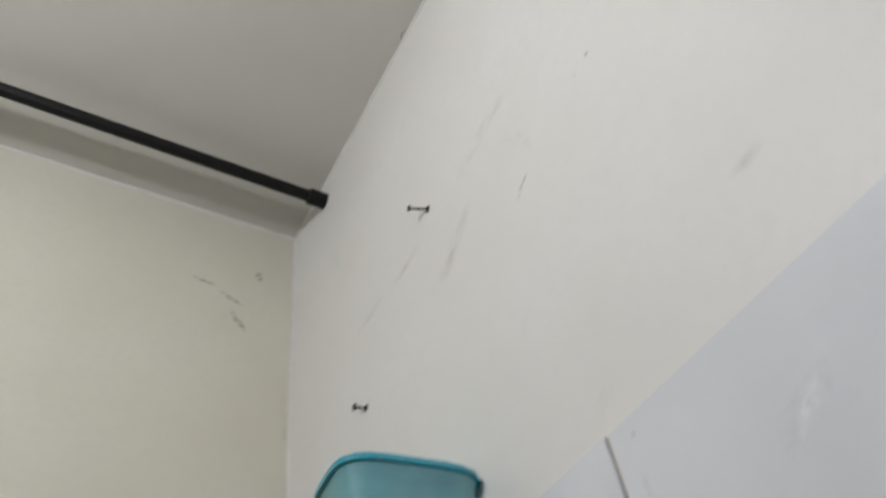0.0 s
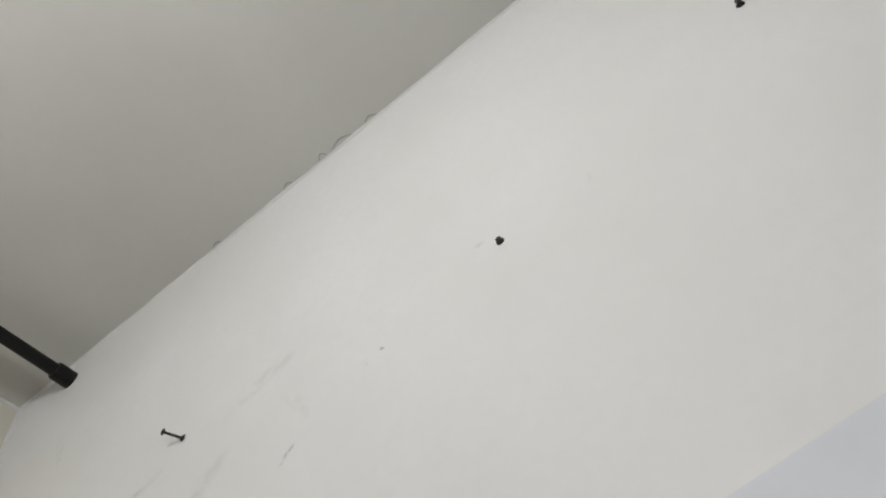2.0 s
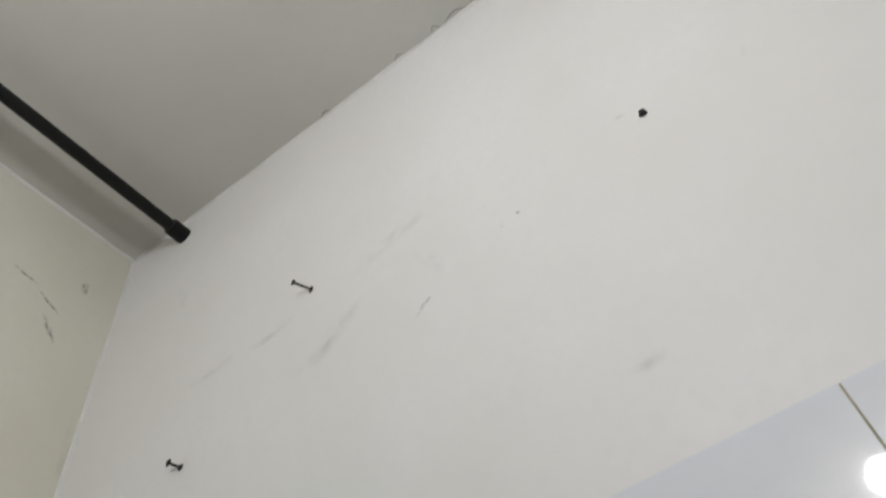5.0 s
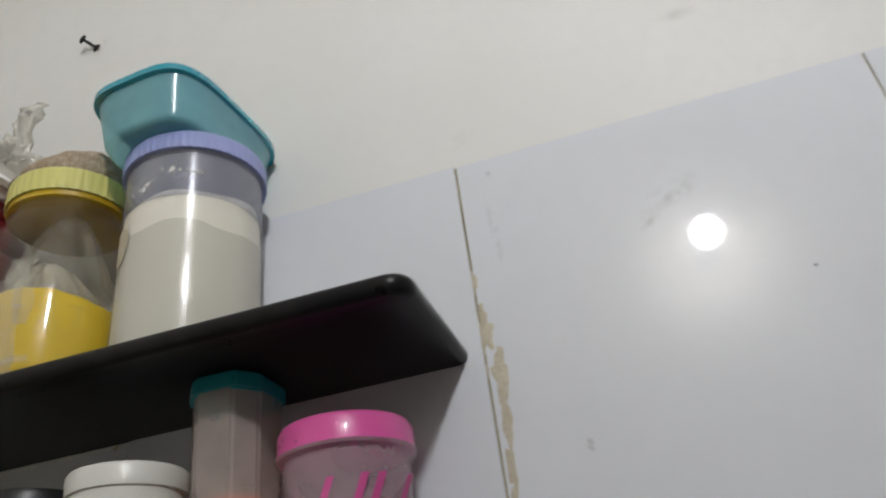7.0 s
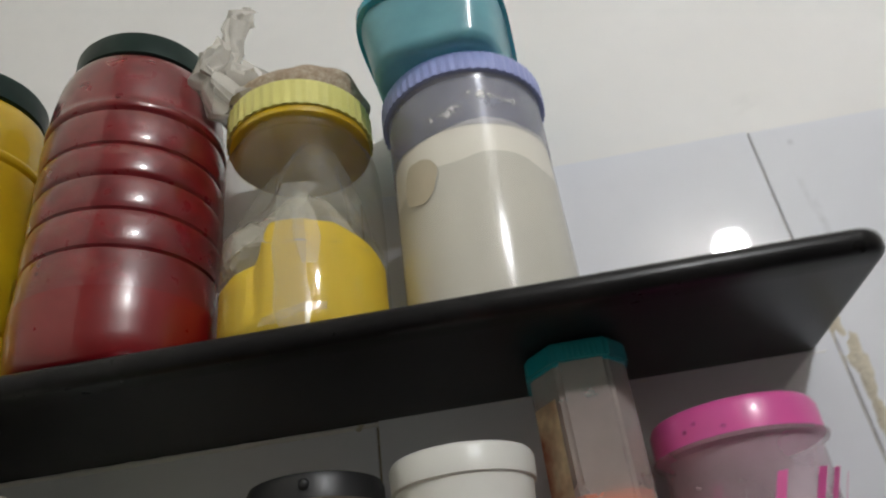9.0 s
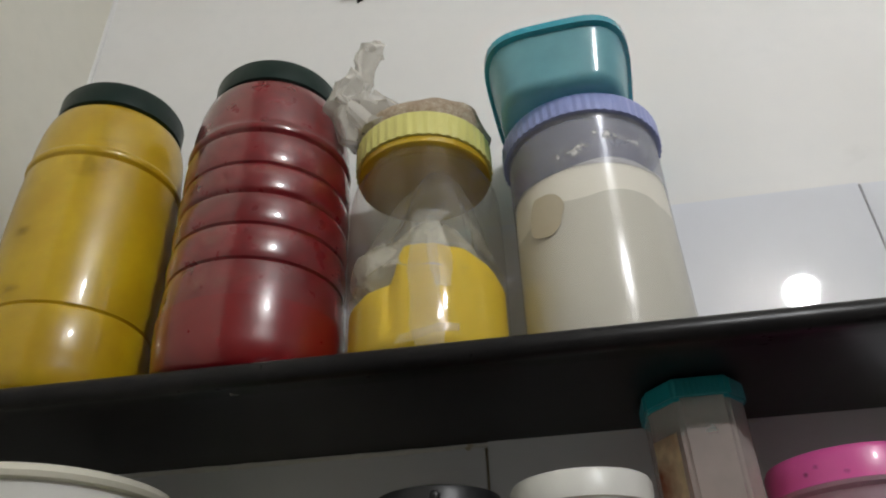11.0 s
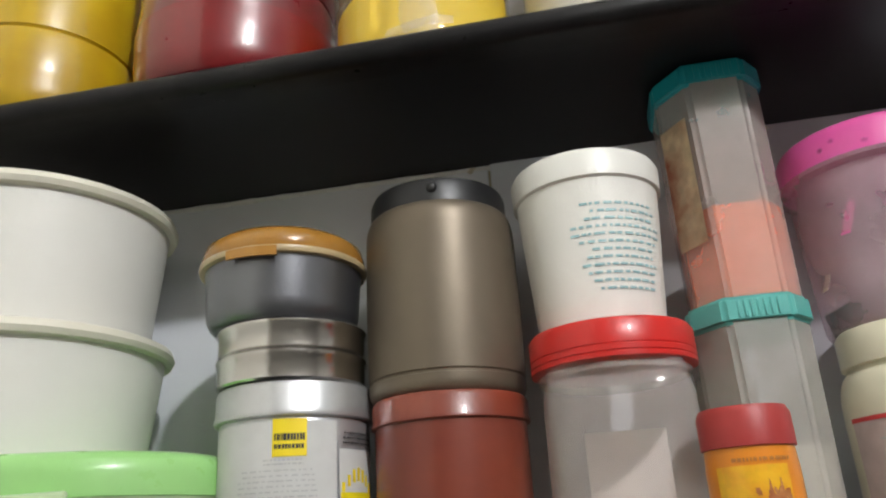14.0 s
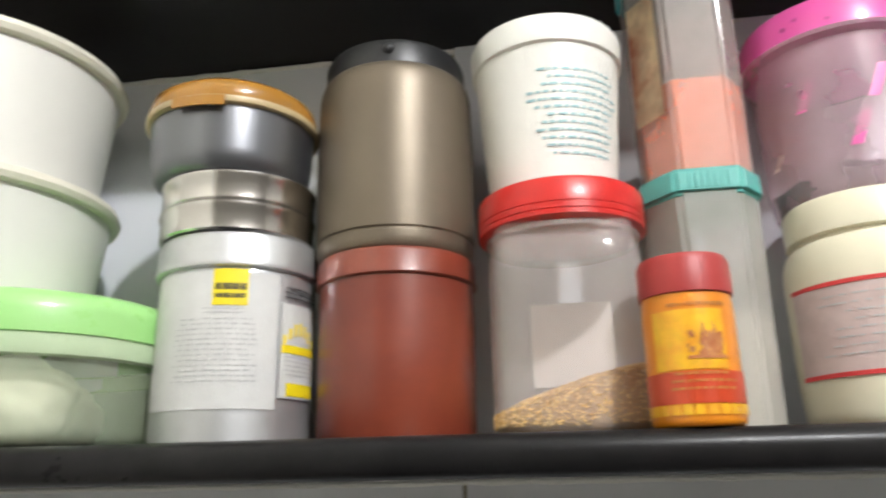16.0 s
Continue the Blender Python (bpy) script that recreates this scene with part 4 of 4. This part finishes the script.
part("small_print", word_bars(random.Random(2), -40, 45, 0.0165, 0.0285, 3, 0.0258, off=0.0007, fill=0.35), SPICE_BROWN, lab, "brown small print")
bm = bmesh.new()
rng = random.Random(4)
for k in range(130):
    z = 0.0365 + 0.012 * rng.random()
    a = rng.uniform(1, 27) if k % 5 else rng.uniform(-14, 30)
    wrap(bm, a, a + rng.uniform(2, 5), z, z + rng.uniform(0.0012, 0.0030), 0.0258, off=0.0007, seg=2)
for a, top in ((6.5, 0.055), (20, 0.0555)):
    for k in range(4):
        wrap(bm, a - 2 + k * 0.45, a + 2 - k * 0.45, 0.047 + k * (top - 0.047) / 4, 0.047 + (k + 1) * (top - 0.047) / 4, 0.0258, off=0.0007, seg=2)
wrap(bm, -14, 33, 0.0355, 0.0372, 0.0258, off=0.0007)
tagged(part("picture", bm, SPICE_PICTURE, spice, "red brown printed picture of a building"), kind="stuff")
part("print_field", wrapped(-56, 34, 0.030, 0.063, 0.0258, off=0.0002), SPICE_FIELD, spice, "yellow picture field")
part("small_print", word_bars(random.Random(7), -35, 40, 0.063, 0.067, 1, 0.0255, off=0.0005, fill=0.5), SPICE_BROWN, spice, "brown small print")
for k in range(12):
    part("printed_square", wrapped(-85 + k * 14.5, -73 + k * 14.5, 0.006, 0.0115, 0.0257, off=0.0004, seg=3), SPICE_FIELD, spice)


def chamfered(w, d, cl, cr, z0, z1, grow=0.0, taper=0.0, top=1.0):
    """An upright prism on a rectangle with cut corners; taper narrows its foot."""
    bm = bmesh.new()
    plan = [(-w + cl, -d), (w - cr, -d), (w, -d + cr * 1.3), (w, d - cr), (w - cr, d), (-w + cl, d), (-w, d - cl), (-w, -d + cl * 1.3)]
    rings = []
    for z, k in ((z0, 1 - taper), (z1, top)):
        rings.append([bm.verts.new((x * k + grow * (1 if x > 0 else -1), y * k + grow * (1 if y > 0 else -1), z)) for x, y in plan])
    for i in range(8):
        j = (i + 1) % 8
        bm.faces.new((rings[0][i], rings[0][j], rings[1][j], rings[1][i]))
    bm.faces.new(rings[0][::-1])
    bm.faces.new(rings[1])
    return bm


def cut_corner_jar(x, z, height, fill, fill_h, label, picture):
    t = thing("cut_corner_jar", x, -0.078, z, label, "jar", "stacked teal-lidded jars", size=KL)
    bm = chamfered(0.0410, 0.046, 0.022, 0.018, 0.0, height, 0.0, 0.07)
    bmesh.ops.bevel(bm, geom=[e for e in bm.edges if abs(e.verts[0].co.z - e.verts[1].co.z) > 0.01], offset=0.003, segments=3, affect="EDGES")
    part("wall", bm, OCT_DUSTY if picture else OCT, t, "hazy translucent plastic", 30)
    part("powder", chamfered(0.0402, 0.0452, 0.0215, 0.0175, 0.002, fill_h, -0.0015, 0.07, 1 - 0.07 * (1 - fill_h / height)), fill, t, "powder filling", 0)
    bm = chamfered(0.0410, 0.046, 0.022, 0.018, height - 0.004, height + 0.016, 0.0025)
    bmesh.ops.bevel(bm, geom=bm.edges[:], offset=0.003, segments=3, affect="EDGES")
    lid = part("lid", bm, TEAL_LID if picture else TEAL_PALE, t, "teal snap lid" if picture else "pale mint teal snap lid", 30)
    for k in range(7):
        part("rib", box(-0.012 + k * 0.0045, -0.0098 + k * 0.0045, -0.0494, -0.0480, height, height + 0.012, 0.0004, 1), TEAL_LID if picture else TEAL_PALE, lid)
    if picture:
        bm = bmesh.new()
        p0, p1 = Vector((-0.0385, -0.0175, 0)), Vector((-0.0215, -0.0425, 0))
        nrm = Vector((-0.83, -0.56, 0)) * 0.0035
        vs = [bm.verts.new(p + nrm + Vector((0, 0, h))) for p, h in ((p0, 0.045), (p1, 0.045), (p1, 0.15), (p0, 0.15))]
        f = bm.faces.new(vs)
        bmesh.ops.solidify(bm, geom=[f], thickness=0.0004)
        part("picture_label", bm, PICTURE, t, "torn picture label", 0)
    return t


cut_corner_jar(-0.2370, SHELF_L, 0.168, SALT, 0.08, "hazy cut-corner jar with teal lid, half full of white powder", False)
cut_corner_jar(-0.2345, SHELF_L + KL * 0.1842, 0.1808, ORANGE, 0.0735, "hazy cut-corner jar with teal lid holding orange powder", True)

cream = thing("cream_jar", -0.1345, -0.0847, SHELF_L, "cream plastic jar with a rosy printed label", "jar", size=KL)
part("body", lathe(solid(arc(0.048, 0.0, 0.057, 0.012) + [(0.0585, 0.03), (0.0585, 0.10)] + arc(0.0585, 0.10, 0.050, 0.128, 6, -1) + [(0.049, 0.132)]), 72), CREAM, cream)
part("lid", lathe(solid([(0.0505, 0.131), (0.053, 0.132), (0.053, 0.154), (0.0505, 0.1575), (0.045, 0.158)]), 64), CREAM, cream, "plain cream screw lid")
lab = part("label", wrapped(-82, 82, 0.034, 0.094, 0.0585, off=0.0004, seg=30), ROSE_LABEL, cream, "rosy printed paper label")
bm = wrapped(-82, 82, 0.0925, 0.0955, 0.0585, off=0.0009, seg=30)
wrap(bm, -82, 82, 0.033, 0.036, 0.0585, off=0.0009, seg=30)
part("border", bm, RED_LINE, lab, "red border lines")
part("small_print", word_bars(random.Random(21), -60, 50, 0.042, 0.086, 8, 0.0585, off=0.0009, fill=0.2, short=0.6), INK, lab, "black small print")

pink = thing("pink_jar", -0.1271, -0.0672, SHELF_L + KL * 0.1582, "rosy translucent jar printed with pink flags, pink cap", "jar", size=0.948, tall=1.035)
part("wall", lathe(solid(arc(0.05, 0.0, 0.0565, 0.008) + [(0.060, 0.09), (0.0605, 0.105), (0.0665, 0.107), (0.0675, 0.1095), (0.0625, 0.1115)]), 72), PINK_HAZE, pink, "rosy translucent plastic")
part("cap", lathe(solid([(0.0625, 0.109), (0.065, 0.1105), (0.065, 0.129), (0.0625, 0.1335), (0.055, 0.1345)]), 72), PINK_CAP, pink, "bright pink cap")
for k, row in ((0, 0), (2, 1), (4, 0), (5, 1), (6, 0), (7, 1), (8, 1), (9, 0), (10, 1), (11, 0)):
    a = -80 + k * 15
    z = 0.060 if row else 0.030
    bm = wrapped(a, a + 7, z, z + 0.022, 0.0580 if row else 0.0572, 0.0588 if row else 0.0580, off=0.0007, seg=4)
    for v in bm.verts:
        v.co.x += (v.co.z - z) * 0.45
    part("flag_print", bm, PINK_PRINT if k % 3 else CREAM_LIP, pink)
bm = lathe(solid([(0.048, 0.003), (0.053, 0.008), (0.054, 0.02), (0.03, 0.028)]), 40)
crumple(bm, 0.006, 40, 4)
part("crumb_heap", bm, DARK_STUFF, pink, "dark crumbs in the bottom")

for ang, z in ((-46, 0.118), (-38, 0.122), (-20, 0.115)):
    stain(pink, ang, z, 2.6, 0.0024, 0.0652, DIRT_DARK, "dark speck on the cap")

# ---------------------------------------------------------------- plaster smears at the tile joint, and the tiles last


def smear(x, z, w, h, seed):
    rng = random.Random(seed)
    bm = bmesh.new()
    n = 26
    rim = []
    for k in range(n):
        a = 2 * math.pi * k / n
        q = 0.72 + 0.5 * noise.noise(Vector((math.cos(a) * 1.7, math.sin(a) * 1.7, seed * 3.1)))
        rim.append(bm.verts.new((x + w * q * math.cos(a), -0.0004, z + h * q * math.sin(a))))
    mid = [bm.verts.new((x + (v.co.x - x) * 0.55, -0.0024 - 0.0012 * rng.random(), z + (v.co.z - z) * 0.6)) for v in rim]
    top = bm.verts.new((x, -0.0034, z))
    for k in range(n):
        j = (k + 1) % n
        bm.faces.new((rim[k], rim[j], mid[j], mid[k]))
        bm.faces.new((mid[k], mid[j], top))
    ob = link_mesh("plaster_smear", bm, PLASTER, wall_north, "rough tan plaster smeared over the joint", 50)
    return ob


smear(0.004, 1.884, 0.020, 0.030, 1)
smear(0.013, 1.838, 0.018, 0.055, 2)
smear(0.012, 1.79, 0.012, 0.05, 9)
smear(0.007, 1.71, 0.006, 0.04, 11)
smear(0.0, 1.945, 0.009, 0.022, 3)
smear(0.004, 1.905, 0.010, 0.02, 6)
smear(0.009, 1.745, 0.009, 0.05, 4)
smear(-0.428, 1.853, 0.008, 0.006, 5)
bead("trim_under_shelf", (XL, -0.001, SHELF_U - 0.022), (-0.012, -0.001, SHELF_U - 0.022), 0.0028, 7)
bead("trim_under_lower_shelf", (XL, -0.001, SHELF_L - 0.0245), (-0.012, -0.001, SHELF_L - 0.0245), 0.0028, 8)

# Pale streaks paint the lamp's glare on streaky tile; dark specks are dirt.
STREAK_GLARE = scuff_mat("streak_glare", (0.88, 0.88, 0.88), 0.35, 45.0)
for x, z, l, w, a, m in ((0.215, 1.99, 0.08, 0.035, -42, STREAK_GLARE), (0.19, 1.965, 0.04, 0.02, -50, STREAK_GLARE), (0.037, 2.075, 0.010, 0.008, 0, DIRT_DARK), (-0.039, 2.084, 0.010, 0.008, 0, DIRT_DARK),
                         (-0.019, 2.042, 0.010, 0.012, 0, DIRT_DARK), (0.323, 1.876, 0.006, 0.006, 0, DIRT_DARK), (0.083, 1.751, 0.012, 0.012, 20, DIRT_DARK), (0.03, 2.0, 0.09, 0.012, 85, STREAK_GLARE)):
    scuff(wall_north, x, z, l, w, a, m).location.y = -0.0034
# Ceiling cracks as thin bars, the shade inside them given as dark colour.
for x0, x1, dip in ((0.03, 0.06, 0.010), (0.15, 0.175, 0.014), (0.19, 0.26, 0.012), (-0.22, -0.19, 0.008), (0.30, 0.34, 0.010)):
    bm = tube([(x0 + (x1 - x0) * k / 10, -0.004 - dip * math.sin(math.pi * k / 10), ZC - 0.0003) for k in range(11)], [0.0004 + 0.0008 * math.sin(math.pi * k / 10) for k in range(11)], 6)
    part("crack", bm, CRACK_SHADE, bpy.data.objects["ceiling"], "fine curved crack in the ceiling paint")

xs = [XL + 0.0015, -0.862, -0.412, 0.0, 0.45, 0.9, 1.35, 1.8, 2.25, XR - 0.001]
zs = [0.003, 0.3, 0.9, 1.5, TILE_TOP]
tile_meshes = {}
for a, b in zip(xs, xs[1:]):
    for c, d in zip(zs, zs[1:]):
        w, h = round(b - a, 4), round(d - c, 4)
        if (w, h) not in tile_meshes:
            bm = box(0.0012, w - 0.0012, -0.0, 0.003, 0.0012, h - 0.0012)
            bmesh.ops.bevel(bm, geom=[e for e in bm.edges if all(v.co.y < 0.001 for v in e.verts)], offset=0.0008, segments=2, affect="EDGES")
            me = bpy.data.meshes.new("tile")
            bm.to_mesh(me)
            bm.free()
            me.materials.append(TILE)
            tile_meshes[(w, h)] = me
        ob = new("wall_tile", tile_meshes[(w, h)])
        ob.parent = wall_north
        lean = random.Random(int(a * 1000) + int(c * 77))
        tip = 0.3 if abs(a + 0.412) < 0.01 and abs(c - 1.5) < 0.01 else lean.uniform(-0.06, 0.06)
        ob.matrix_basis = pose(a, -0.0022, c, tip, 0, lean.uniform(-0.1, 0.1))
